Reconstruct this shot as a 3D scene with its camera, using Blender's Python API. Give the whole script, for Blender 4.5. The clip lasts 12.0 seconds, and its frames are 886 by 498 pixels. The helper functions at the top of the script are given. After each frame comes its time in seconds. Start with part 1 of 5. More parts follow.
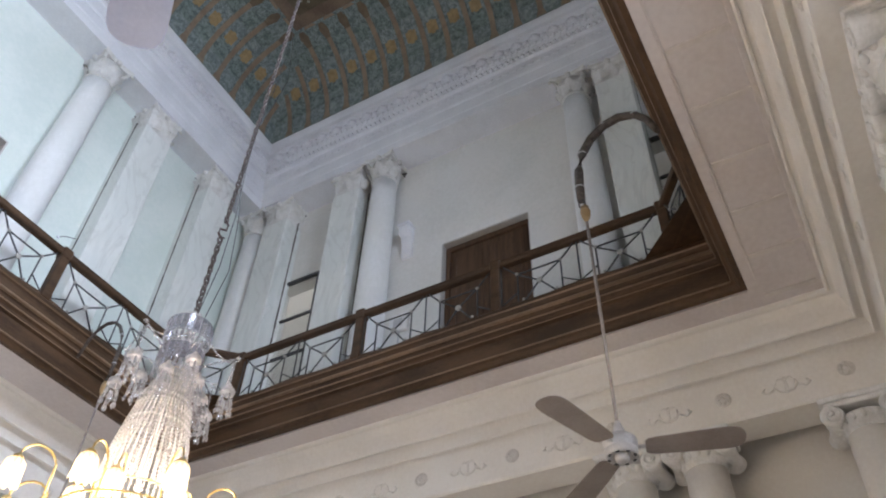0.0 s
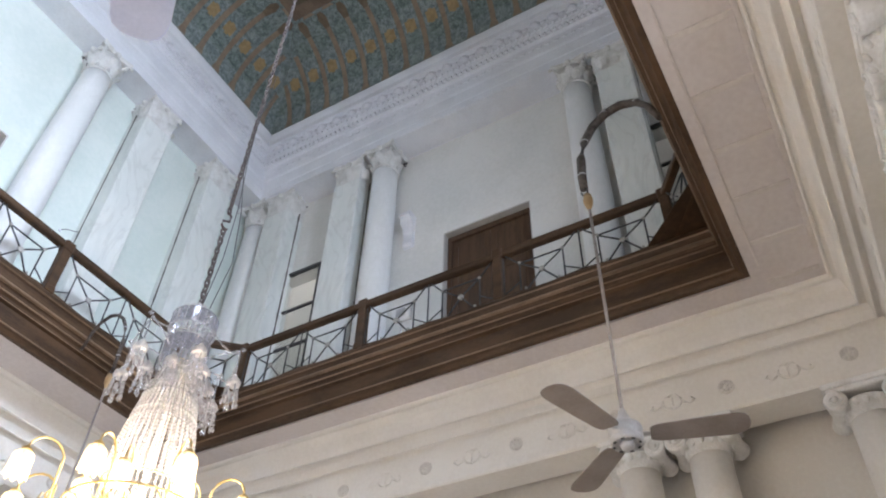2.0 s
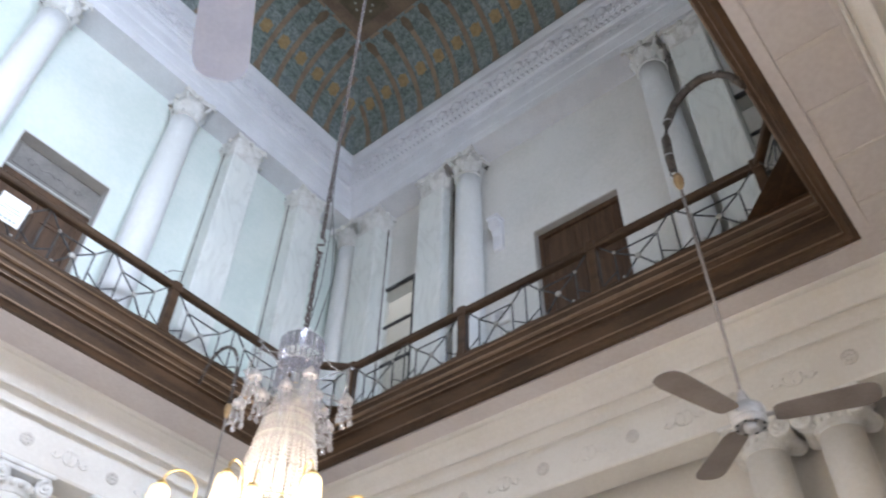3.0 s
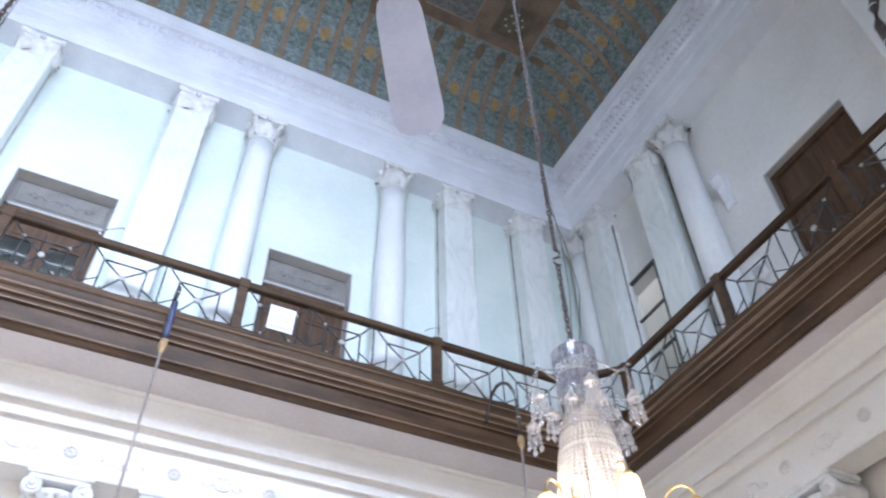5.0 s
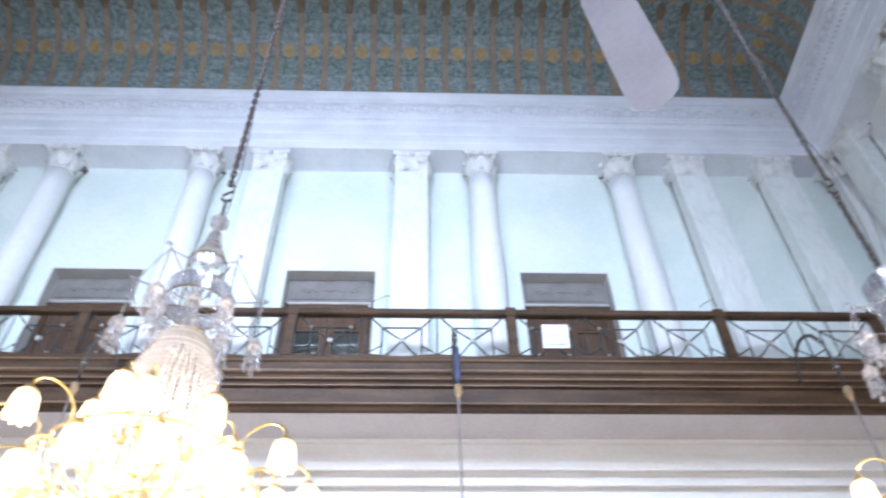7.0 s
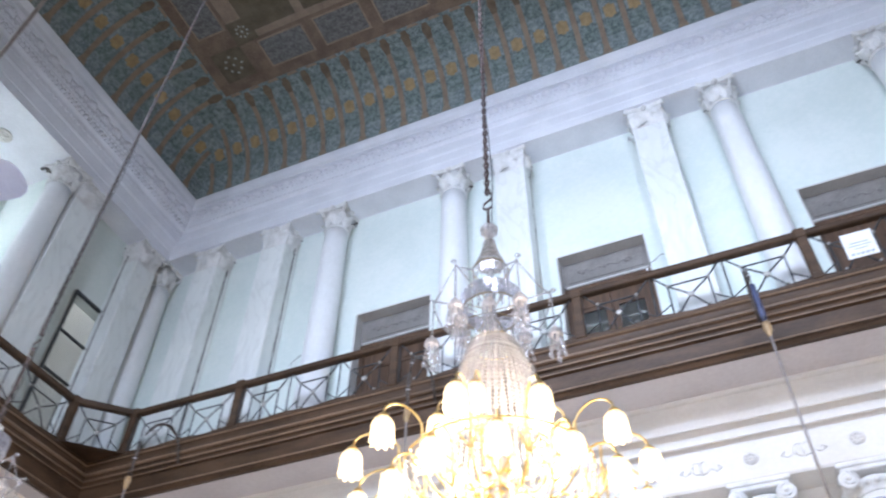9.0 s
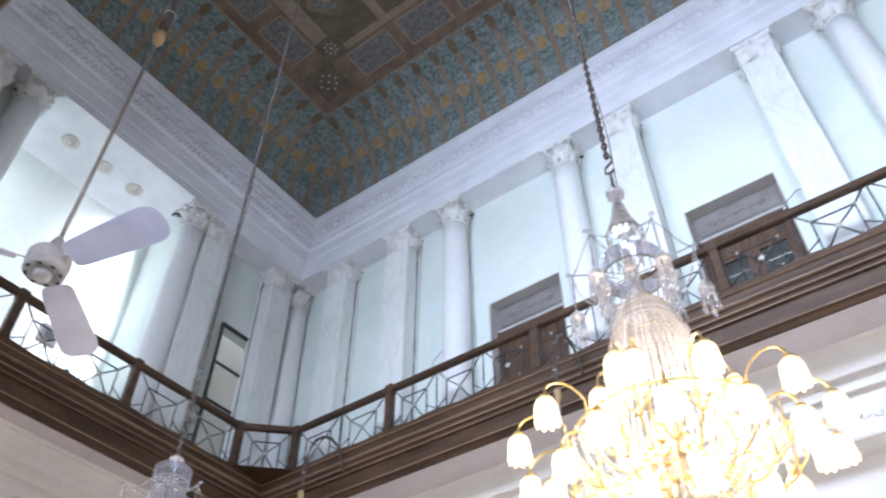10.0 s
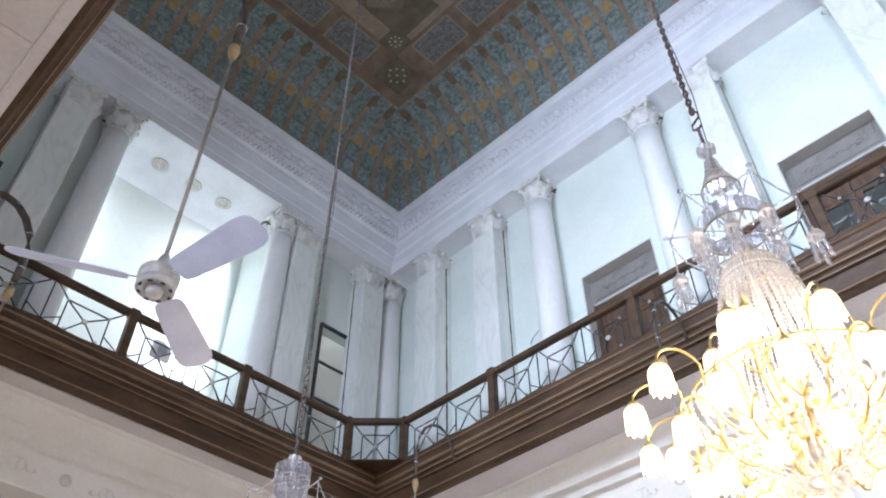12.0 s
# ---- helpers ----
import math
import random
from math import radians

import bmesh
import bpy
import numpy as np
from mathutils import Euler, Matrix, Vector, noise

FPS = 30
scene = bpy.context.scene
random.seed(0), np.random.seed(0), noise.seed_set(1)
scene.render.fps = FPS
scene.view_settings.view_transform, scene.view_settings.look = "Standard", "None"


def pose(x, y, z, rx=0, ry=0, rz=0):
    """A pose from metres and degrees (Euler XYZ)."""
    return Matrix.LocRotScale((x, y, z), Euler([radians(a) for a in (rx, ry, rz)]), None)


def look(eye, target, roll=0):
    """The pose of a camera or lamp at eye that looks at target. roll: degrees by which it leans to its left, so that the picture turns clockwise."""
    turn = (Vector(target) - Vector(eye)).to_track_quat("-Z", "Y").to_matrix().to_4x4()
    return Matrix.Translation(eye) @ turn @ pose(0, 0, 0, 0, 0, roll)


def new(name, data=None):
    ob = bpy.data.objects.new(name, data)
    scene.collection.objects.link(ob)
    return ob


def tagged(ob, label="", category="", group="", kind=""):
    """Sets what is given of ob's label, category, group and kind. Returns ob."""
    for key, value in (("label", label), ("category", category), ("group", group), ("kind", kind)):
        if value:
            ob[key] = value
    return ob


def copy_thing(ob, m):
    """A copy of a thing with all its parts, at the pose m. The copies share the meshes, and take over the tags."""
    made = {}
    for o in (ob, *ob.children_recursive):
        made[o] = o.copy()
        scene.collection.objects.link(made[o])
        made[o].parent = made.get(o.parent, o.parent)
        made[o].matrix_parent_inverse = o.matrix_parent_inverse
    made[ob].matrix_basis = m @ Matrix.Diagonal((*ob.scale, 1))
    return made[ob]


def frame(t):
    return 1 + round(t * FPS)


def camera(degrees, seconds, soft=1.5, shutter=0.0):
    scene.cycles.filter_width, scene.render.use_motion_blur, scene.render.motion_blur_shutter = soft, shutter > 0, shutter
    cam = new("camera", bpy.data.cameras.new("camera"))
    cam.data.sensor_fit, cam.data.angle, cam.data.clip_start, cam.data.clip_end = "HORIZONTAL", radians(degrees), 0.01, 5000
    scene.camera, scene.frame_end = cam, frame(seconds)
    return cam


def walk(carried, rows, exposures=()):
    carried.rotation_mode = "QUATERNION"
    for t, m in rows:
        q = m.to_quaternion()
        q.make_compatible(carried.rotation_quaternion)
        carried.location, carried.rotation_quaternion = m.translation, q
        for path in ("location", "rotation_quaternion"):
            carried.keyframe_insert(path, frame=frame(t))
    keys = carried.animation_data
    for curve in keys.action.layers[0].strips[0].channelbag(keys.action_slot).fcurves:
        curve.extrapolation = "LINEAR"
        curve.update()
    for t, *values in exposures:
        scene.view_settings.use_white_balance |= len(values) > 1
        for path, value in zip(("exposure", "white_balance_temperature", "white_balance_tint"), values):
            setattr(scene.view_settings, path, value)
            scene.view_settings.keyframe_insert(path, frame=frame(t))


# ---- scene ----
cam = camera(58.40, 12.0, soft=2.0, shutter=0.5)
# seconds, eye, target, roll
PATH = [
    (0.0, (0.206, -0.075, 1.679), (1.4097, 0.6435, 3.1058), 2.27),
    (0.5, (0.183, -0.070, 1.672), (1.3977, 0.6486, 3.0898), 2.33),
    (1.0, (0.185, -0.071, 1.670), (1.4060, 0.6474, 3.0818), 2.18),
    (1.5, (0.207, -0.076, 1.675), (1.4261, 0.6477, 3.0856), 2.03),
    (2.0, (0.192, -0.053, 1.677), (1.4120, 0.6743, 3.0850), 1.72),
    (2.5, (0.200, -0.034, 1.690), (1.3848, 0.7475, 3.0987), 1.74),
    (3.0, (0.181, -0.036, 1.678), (1.2686, 0.8745, 3.0882), 1.51),
    (3.2, (0.191, -0.012, 1.670), (1.2411, 0.9352, 3.0839), 1.39),
    (4.8, (0.115, 0.020, 1.589), (0.7985, 1.2307, 3.0268), -1.24),
    (5.0, (0.121, 0.006, 1.600), (0.7551, 1.2402, 3.0402), -1.20),
    (5.5, (0.070, 0.023, 1.578), (0.5814, 1.3004, 3.0297), -1.93),
    (6.0, (0.061, 0.016, 1.568), (0.4294, 1.3317, 3.0285), -1.92),
    (6.5, (0.005, 0.069, 1.619), (0.2366, 1.4099, 3.0845), -2.20),
    (7.0, (-0.030, 0.083, 1.621), (0.0353, 1.4396, 3.0891), -1.42),
    (7.2, (-0.058, 0.078, 1.618), (-0.0828, 1.4368, 3.0853), -0.61),
    (8.8, (-0.076, 0.024, 1.512), (-0.5943, 1.3006, 2.9613), 1.57),
    (9.0, (-0.091, -0.001, 1.517), (-0.6600, 1.2645, 2.9571), 1.16),
    (9.5, (-0.154, 0.012, 1.534), (-0.8667, 1.2171, 2.9619), 1.00),
    (10.0, (-0.202, 0.020, 1.547), (-1.0368, 1.1591, 2.9631), 0.07),
    (10.5, (-0.238, 0.017, 1.550), (-1.1733, 1.0851, 2.9581), -0.77),
    (11.0, (-0.260, 0.021, 1.559), (-1.2417, 1.0603, 2.9579), -1.71),
    (11.5, (-0.270, 0.013, 1.556), (-1.2734, 1.0415, 2.9478), -0.85),
    (12.0, (-0.263, 0.004, 1.549), (-1.2750, 1.0273, 2.9371), -0.18),
]
# seconds, stops, kelvin, tint
EXPOSURES = [(0.0, -0.19, 6480, 20), (0.8, 0.04, 6480, 19), (1.8, 0.08, 6430, 19), (2.6, 0.11, 6380, 19), (3.2, 0.05, 6300, 19), (5.0, 0.08, 5950, 20), (7.2, 0.03, 5950, 20), (9.0, -0.20, 6080, 22), (9.5, -0.19, 6100, 22), (12.0, -0.11, 6200, 21)]
walk(cam, [(t, look(e, a, r)) for t, e, a, r in PATH], EXPOSURES)

# ---- light ----
world = bpy.data.worlds.new("daylight")
scene.world = world
world.use_nodes = True
wn = world.node_tree.nodes
sky = wn.new("ShaderNodeTexSky")
sky.sky_type = "NISHITA"
sky.sun_disc = False
sky.sun_elevation, sky.sun_rotation = radians(48), radians(160)
world.node_tree.links.new(sky.outputs[0], wn["Background"].inputs[0])
wn["Background"].inputs[1].default_value = 0.15
sun_data = bpy.data.lights.new("sun", "SUN")
sun_data.energy, sun_data.angle, sun_data.color = 2.5, radians(0.5), (1.0, 0.95, 0.87)
sun = new("sun", sun_data)
sun.matrix_world = look((6, -30, 40), (-1, 4, 0))


def window_light(x, y, z, tx, ty, tz, w, h, watts, color, spread=100):
    """An area lamp that acts as sky light, with or without a window opening built there."""
    d = bpy.data.lights.new("window_light", "AREA")
    d.shape, d.size, d.size_y, d.energy, d.color = "RECTANGLE", w, h, watts, color
    d.spread = radians(spread)
    ob = new("window_light", d)
    ob.matrix_world = look((x, y, z), (tx, ty, tz))
    return ob


SKY = (0.72, 0.865, 1.0)
LAMP_W = 164
for wx, tx, watts in ((-5.6, -6.5, 268), (-1.4, -1.4, 300), (2.8, 4.6, 245)):
    window_light(wx, -1.62, 11.4, tx, 20, 6.4, 2.0, 3.2, watts, SKY)
for wx, watts in ((-5.6, 46), (-1.4, 66), (2.8, 62)):
    window_light(wx, -1.66, 4.0, wx, 20, 6.5, 1.8, 2.6, watts, SKY, 120)
# two added lamps brighten the open bay; its end walls hold no windows
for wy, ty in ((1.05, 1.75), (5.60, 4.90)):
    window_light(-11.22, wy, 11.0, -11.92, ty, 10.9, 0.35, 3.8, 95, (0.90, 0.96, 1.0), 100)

# added lamps strengthen the sky light in the open-topped passages
for px, py, ln in ((8.52, 7.4, 2.8), (-11.53, 7.5, 2.4), (-11.53, -0.6, 1.0)):
    window_light(px, py, 14.3, px, py, 0.0, 0.45, ln, 11 * ln, (1.0, 0.96, 0.90))

# ---- the plan ----
XL, XR, YN, YF = -9.79, 6.91, 0.44, 8.0          # edge of the well
UN = -0.5                                         # south side of the upper order
XC, CY = -1.40, 3.78                              # middle of the hall
Z_FLOOR, Z_RAIL, Z_SOFFIT = 8.05, 8.96, 7.40
Z_ARCH, Z_CEIL, Z_LOW = 13.38, 14.98, 6.34
WELL = (XL, XR, YN, YF)
UPPER = (XL, XR, UN, YF)
CORN = (XL + 0.09, XR - 0.04, UN, YF + 0.10)        # the cornice leans out less over the long wall
LOWER = (XL + 0.26, XR - 0.26, 0.28, YF)                        # lower order


# ---- materials ----
def paint(name, a, b, rough=0.6, metal=0.0, scale=3.0, fine=40.0, bump=0.15, mix=0.5, stretch=(1, 1, 1), spec=0.5, veins=0.0, random_tone=0.0):
    m = bpy.data.materials.new(name)
    m.use_nodes = True
    n, l = m.node_tree.nodes, m.node_tree.links
    bs = n["Principled BSDF"]
    tc = n.new("ShaderNodeTexCoord")
    mp = n.new("ShaderNodeMapping")
    mp.inputs["Scale"].default_value = stretch
    l.new(tc.outputs["Object"], mp.inputs[0])
    n1 = n.new("ShaderNodeTexNoise")
    n1.inputs["Scale"].default_value, n1.inputs["Detail"].default_value = scale, 5
    n2 = n.new("ShaderNodeTexNoise")
    n2.inputs["Scale"].default_value, n2.inputs["Detail"].default_value = fine, 4
    for q in (n1, n2):
        l.new(mp.outputs[0], q.inputs["Vector"])
    ramp = n.new("ShaderNodeMapRange")
    ramp.inputs[1].default_value, ramp.inputs[2].default_value = 0.35, 0.65
    add = n.new("ShaderNodeMath")
    add.operation = "MULTIPLY_ADD"
    l.new(n2.outputs[0], add.inputs[0])
    add.inputs[1].default_value = mix
    l.new(n1.outputs[0], add.inputs[2])
    sub = n.new("ShaderNodeMath")
    sub.operation = "SUBTRACT"
    l.new(add.outputs[0], sub.inputs[0])
    sub.inputs[1].default_value = mix * 0.5
    l.new(sub.outputs[0], ramp.inputs[0])
    cm = n.new("ShaderNodeMix")
    cm.data_type = "RGBA"
    cm.inputs[6].default_value, cm.inputs[7].default_value = (*a, 1), (*b, 1)
    l.new(ramp.outputs[0], cm.inputs[0])
    out = cm.outputs[2]
    if veins:
        w = n.new("ShaderNodeTexNoise")
        w.inputs["Scale"].default_value, w.inputs["Detail"].default_value, w.inputs["Distortion"].default_value = 1.6, 6, 2.2
        l.new(mp.outputs[0], w.inputs["Vector"])
        ab = n.new("ShaderNodeMath")
        ab.operation = "SUBTRACT"
        l.new(w.outputs[0], ab.inputs[0])
        ab.inputs[1].default_value = 0.5
        ab2 = n.new("ShaderNodeMath")
        ab2.operation = "ABSOLUTE"
        l.new(ab.outputs[0], ab2.inputs[0])
        vr = n.new("ShaderNodeMapRange")
        vr.inputs[1].default_value, vr.inputs[2].default_value, vr.inputs[3].default_value, vr.inputs[4].default_value = 0.0, 0.035, veins, 0.0
        l.new(ab2.outputs[0], vr.inputs[0])
        vm = n.new("ShaderNodeMix")
        vm.data_type = "RGBA"
        l.new(vr.outputs[0], vm.inputs[0])
        l.new(out, vm.inputs[6])
        vm.inputs[7].default_value = (0.30, 0.30, 0.28, 1)
        out = vm.outputs[2]
    if random_tone:
        oi = n.new("ShaderNodeObjectInfo")
        hs = n.new("ShaderNodeHueSaturation")
        mr = n.new("ShaderNodeMapRange")
        mr.inputs[3].default_value, mr.inputs[4].default_value = 1 - random_tone, 1 + random_tone
        l.new(oi.outputs["Random"], mr.inputs[0])
        l.new(mr.outputs[0], hs.inputs["Value"])
        l.new(out, hs.inputs["Color"])
        out = hs.outputs[0]
    l.new(out, bs.inputs["Base Color"])
    bs.inputs["Roughness"].default_value, bs.inputs["Metallic"].default_value = rough, metal
    bs.inputs["Specular IOR Level"].default_value = spec
    if bump:
        bp = n.new("ShaderNodeBump")
        bp.inputs["Strength"].default_value, bp.inputs["Distance"].default_value = bump, 0.01
        l.new(n2.outputs[0], bp.inputs["Height"])
        l.new(bp.outputs[0], bs.inputs["Normal"])
    return m


M_WALL = paint("mint_limewash", (0.65, 0.725, 0.69), (0.73, 0.785, 0.75), 0.75, scale=0.9, fine=14, bump=0.12)
M_WALL_GREY = paint("white_limewash", (0.71, 0.71, 0.685), (0.80, 0.795, 0.775), 0.75, scale=0.8, fine=14, bump=0.12)
M_PLASTER = paint("white_plaster", (0.74, 0.755, 0.80), (0.84, 0.855, 0.90), 0.7, scale=1.5, fine=30, bump=0.2)
M_RIDGE = paint("soffit_ridge", (0.62, 0.57, 0.54), (0.72, 0.67, 0.64), 0.7, scale=0.9, fine=20, bump=0.15)
M_RELIEF = paint("weathered_relief", (0.66, 0.67, 0.72), (0.82, 0.83, 0.87), 0.75, scale=5, fine=30, bump=0.25)
M_DARK = paint("dark_mottled", (0.05, 0.045, 0.04), (0.20, 0.18, 0.16), 0.85, scale=7, fine=30, bump=0.2)
M_CREAM = paint("cream_plaster", (0.77, 0.74, 0.69), (0.85, 0.825, 0.78), 0.7, scale=0.8, fine=22, bump=0.15)
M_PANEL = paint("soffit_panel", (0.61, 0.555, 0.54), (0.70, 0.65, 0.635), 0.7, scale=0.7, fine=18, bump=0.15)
M_MARBLE = paint("veined_marble", (0.74, 0.77, 0.75), (0.84, 0.86, 0.84), 0.38, scale=1.2, fine=9, bump=0.05, stretch=(1, 1, 0.35), veins=0.16)
M_COLUMN = paint("white_column", (0.77, 0.785, 0.785), (0.855, 0.865, 0.875), 0.5, scale=1.0, fine=20, bump=0.08, stretch=(1, 1, 0.4))
M_CAPITAL = paint("aged_capital", (0.68, 0.675, 0.65), (0.84, 0.84, 0.83), 0.75, scale=6, fine=40, bump=0.3)
M_WOOD = paint("dark_teak", (0.048, 0.027, 0.014), (0.10, 0.057, 0.031), 0.5, scale=2.0, fine=30, bump=0.2, stretch=(0.5, 0.5, 3), spec=0.3)
M_WOOD_LIGHT = paint("worn_teak", (0.13, 0.082, 0.047), (0.26, 0.17, 0.105), 0.42, scale=2.0, fine=30, bump=0.2, stretch=(0.4, 0.4, 3))
M_DOOR = paint("door_teak", (0.055, 0.029, 0.015), (0.115, 0.062, 0.034), 0.45, scale=3, fine=26, bump=0.2, stretch=(4, 4, 0.4))
M_IRON = paint("dark_iron", (0.05, 0.055, 0.06), (0.10, 0.105, 0.11), 0.45, 0.6, scale=8, fine=60, bump=0.1)
M_NODE = paint("pale_iron_boss", (0.35, 0.34, 0.32), (0.5, 0.49, 0.46), 0.5, 0.2, scale=20, fine=80)
M_GREY = paint("grey_stone", (0.175, 0.16, 0.15), (0.24, 0.225, 0.21), 0.65, scale=3, fine=30, bump=0.25)
M_REVEAL = paint("grey_reveal", (0.46, 0.45, 0.43), (0.55, 0.54, 0.52), 0.7, scale=2, fine=24, bump=0.15)
M_TEAL = paint("painted_teal", (0.11, 0.147, 0.145), (0.285, 0.345, 0.335), 0.8, scale=11, fine=42, bump=0.1, mix=1.2)
M_TEAL_PALE = paint("painted_teal_pale", (0.135, 0.175, 0.18), (0.315, 0.372, 0.368), 0.8, scale=11, fine=42, bump=0.1, mix=1.2)
M_TEAL_DEEP = paint("painted_teal_deep", (0.10, 0.138, 0.132), (0.26, 0.322, 0.305), 0.8, scale=11, fine=42, bump=0.1, mix=1.2)
M_BLUE = paint("painted_blue", (0.115, 0.11, 0.105), (0.21, 0.205, 0.195), 0.8, scale=9, fine=30, bump=0.1, mix=1.5)
M_RIB = paint("painted_brown", (0.24, 0.175, 0.125), (0.33, 0.245, 0.175), 0.75, scale=4, fine=30, bump=0.1)
M_RUST = paint("painted_rust", (0.15, 0.10, 0.07), (0.23, 0.16, 0.11), 0.8, scale=3, fine=24, bump=0.1)
M_OLIVE = paint("painted_olive", (0.10, 0.08, 0.05), (0.16, 0.125, 0.08), 0.8, scale=4, fine=28, bump=0.1)
M_KNOB = paint("painted_umber", (0.14, 0.10, 0.065), (0.20, 0.145, 0.095), 0.8, scale=8, fine=30)
M_GOLD = paint("painted_ochre", (0.31, 0.21, 0.10), (0.44, 0.31, 0.15), 0.65, scale=9, fine=40)
M_PALE = paint("painted_pale", (0.36, 0.35, 0.30), (0.46, 0.45, 0.40), 0.7, scale=9, fine=40)
M_DULL = paint("dull_brass", (0.20, 0.15, 0.08), (0.34, 0.26, 0.14), 0.45, 0.7, scale=12, fine=60, bump=0.05)
M_BRASS = paint("polished_brass", (0.80, 0.58, 0.22), (0.92, 0.74, 0.38), 0.34, 0.9, scale=10, fine=60, bump=0.05)
M_CHAIN_PALE = paint("dusty_chain", (0.10, 0.08, 0.075), (0.20, 0.17, 0.16), 0.6, 0.3, scale=20, fine=90)
M_CHAIN = paint("rusty_chain", (0.075, 0.05, 0.045), (0.15, 0.11, 0.10), 0.6, 0.4, scale=20, fine=90)
M_FAN = paint("white_enamel", (0.58, 0.62, 0.78), (0.67, 0.71, 0.87), 0.4, scale=4, fine=50, bump=0.04)
# enamel of the east fan, with the shade on its blades put into the colour
M_FAN_SHADED = paint("shaded_enamel", (0.22, 0.18, 0.16), (0.28, 0.235, 0.21), 0.35, scale=4, fine=50, bump=0.04)
M_MOTOR = paint("grey_enamel", (0.46, 0.45, 0.45), (0.60, 0.59, 0.59), 0.38, 0.1, scale=9, fine=60, bump=0.05)
M_STEEL = paint("dull_steel", (0.50, 0.50, 0.52), (0.62, 0.62, 0.64), 0.3, 0.8, scale=10, fine=60, bump=0.05)
M_PIPE = paint("painted_pipe", (0.07, 0.058, 0.05), (0.14, 0.12, 0.105), 0.4, 0.4, scale=14, fine=60)
M_ROD = paint("grey_rod", (0.30, 0.27, 0.25), (0.42, 0.38, 0.36), 0.5, 0.3, scale=14, fine=60)
M_BLUETAPE = paint("blue_wrap", (0.035, 0.045, 0.10), (0.07, 0.085, 0.17), 0.5, scale=14, fine=60)
M_KNOBWOOD = paint("turned_wood", (0.36, 0.24, 0.12), (0.50, 0.36, 0.20), 0.5, scale=14, fine=60)
M_SHEET = paint("white_sheet", (0.80, 0.81, 0.82), (0.86, 0.87, 0.88), 0.5, scale=6, fine=50, bump=0.02)
M_INK = paint("grey_ink", (0.30, 0.36, 0.42), (0.40, 0.45, 0.50), 0.6, scale=6, fine=50, bump=0.0)
M_FLOOR = paint("pale_marble_floor", (0.49, 0.485, 0.485), (0.61, 0.60, 0.60), 0.25, scale=0.8, fine=8, bump=0.03, veins=0.3)


def crystal(name, color, rough, alpha_mix):
    m = bpy.data.materials.new(name)
    m.use_nodes = True
    n, l = m.node_tree.nodes, m.node_tree.links
    n.remove(n["Principled BSDF"])
    g = n.new("ShaderNodeBsdfGlossy")
    g.inputs["Color"].default_value, g.inputs["Roughness"].default_value = (*color, 1), rough
    t = n.new("ShaderNodeBsdfTransparent")
    t.inputs[0].default_value = (0.97, 0.98, 1.0, 1)
    d = n.new("ShaderNodeBsdfTranslucent")
    d.inputs[0].default_value = (*color, 1)
    a, b = n.new("ShaderNodeMixShader"), n.new("ShaderNodeMixShader")
    a.inputs[0].default_value = 0.5
    l.new(g.outputs[0], a.inputs[1])
    l.new(d.outputs[0], a.inputs[2])
    no = n.new("ShaderNodeTexNoise")
    no.inputs["Scale"].default_value = 35
    mr = n.new("ShaderNodeMapRange")
    mr.inputs[1].default_value, mr.inputs[2].default_value = 0.35, 0.65
    mr.inputs[3].default_value, mr.inputs[4].default_value = alpha_mix * 0.7, min(1, alpha_mix * 1.3)
    tc = n.new("ShaderNodeTexCoord")
    l.new(tc.outputs["Object"], no.inputs["Vector"])
    l.new(no.outputs[0], mr.inputs[0])
    l.new(mr.outputs[0], b.inputs[0])
    l.new(t.outputs[0], b.inputs[1])
    l.new(a.outputs[0], b.inputs[2])
    l.new(b.outputs[0], n["Material Output"].inputs[0])
    return m


M_CRYSTAL = crystal("cut_crystal", (0.90, 0.90, 0.92), 0.10, 0.48)
M_BAND = crystal("crystal_band", (0.86, 0.87, 0.94), 0.06, 0.62)
M_BEAD = crystal("frosted_beads", (0.93, 0.91, 0.88), 0.18, 0.74)
M_FROST = crystal("frosted_glass", (0.90, 0.88, 0.88), 0.35, 0.9)


def glowing(name, color, strength, body=(0.9, 0.85, 0.7)):
    m = bpy.data.materials.new(name)
    m.use_nodes = True
    bs = m.node_tree.nodes["Principled BSDF"]
    bs.inputs["Base Color"].default_value = (*body, 1)
    bs.inputs["Roughness"].default_value = 0.3
    bs.inputs["Emission Color"].default_value = (*color, 1)
    bs.inputs["Emission Strength"].default_value = strength
    return m


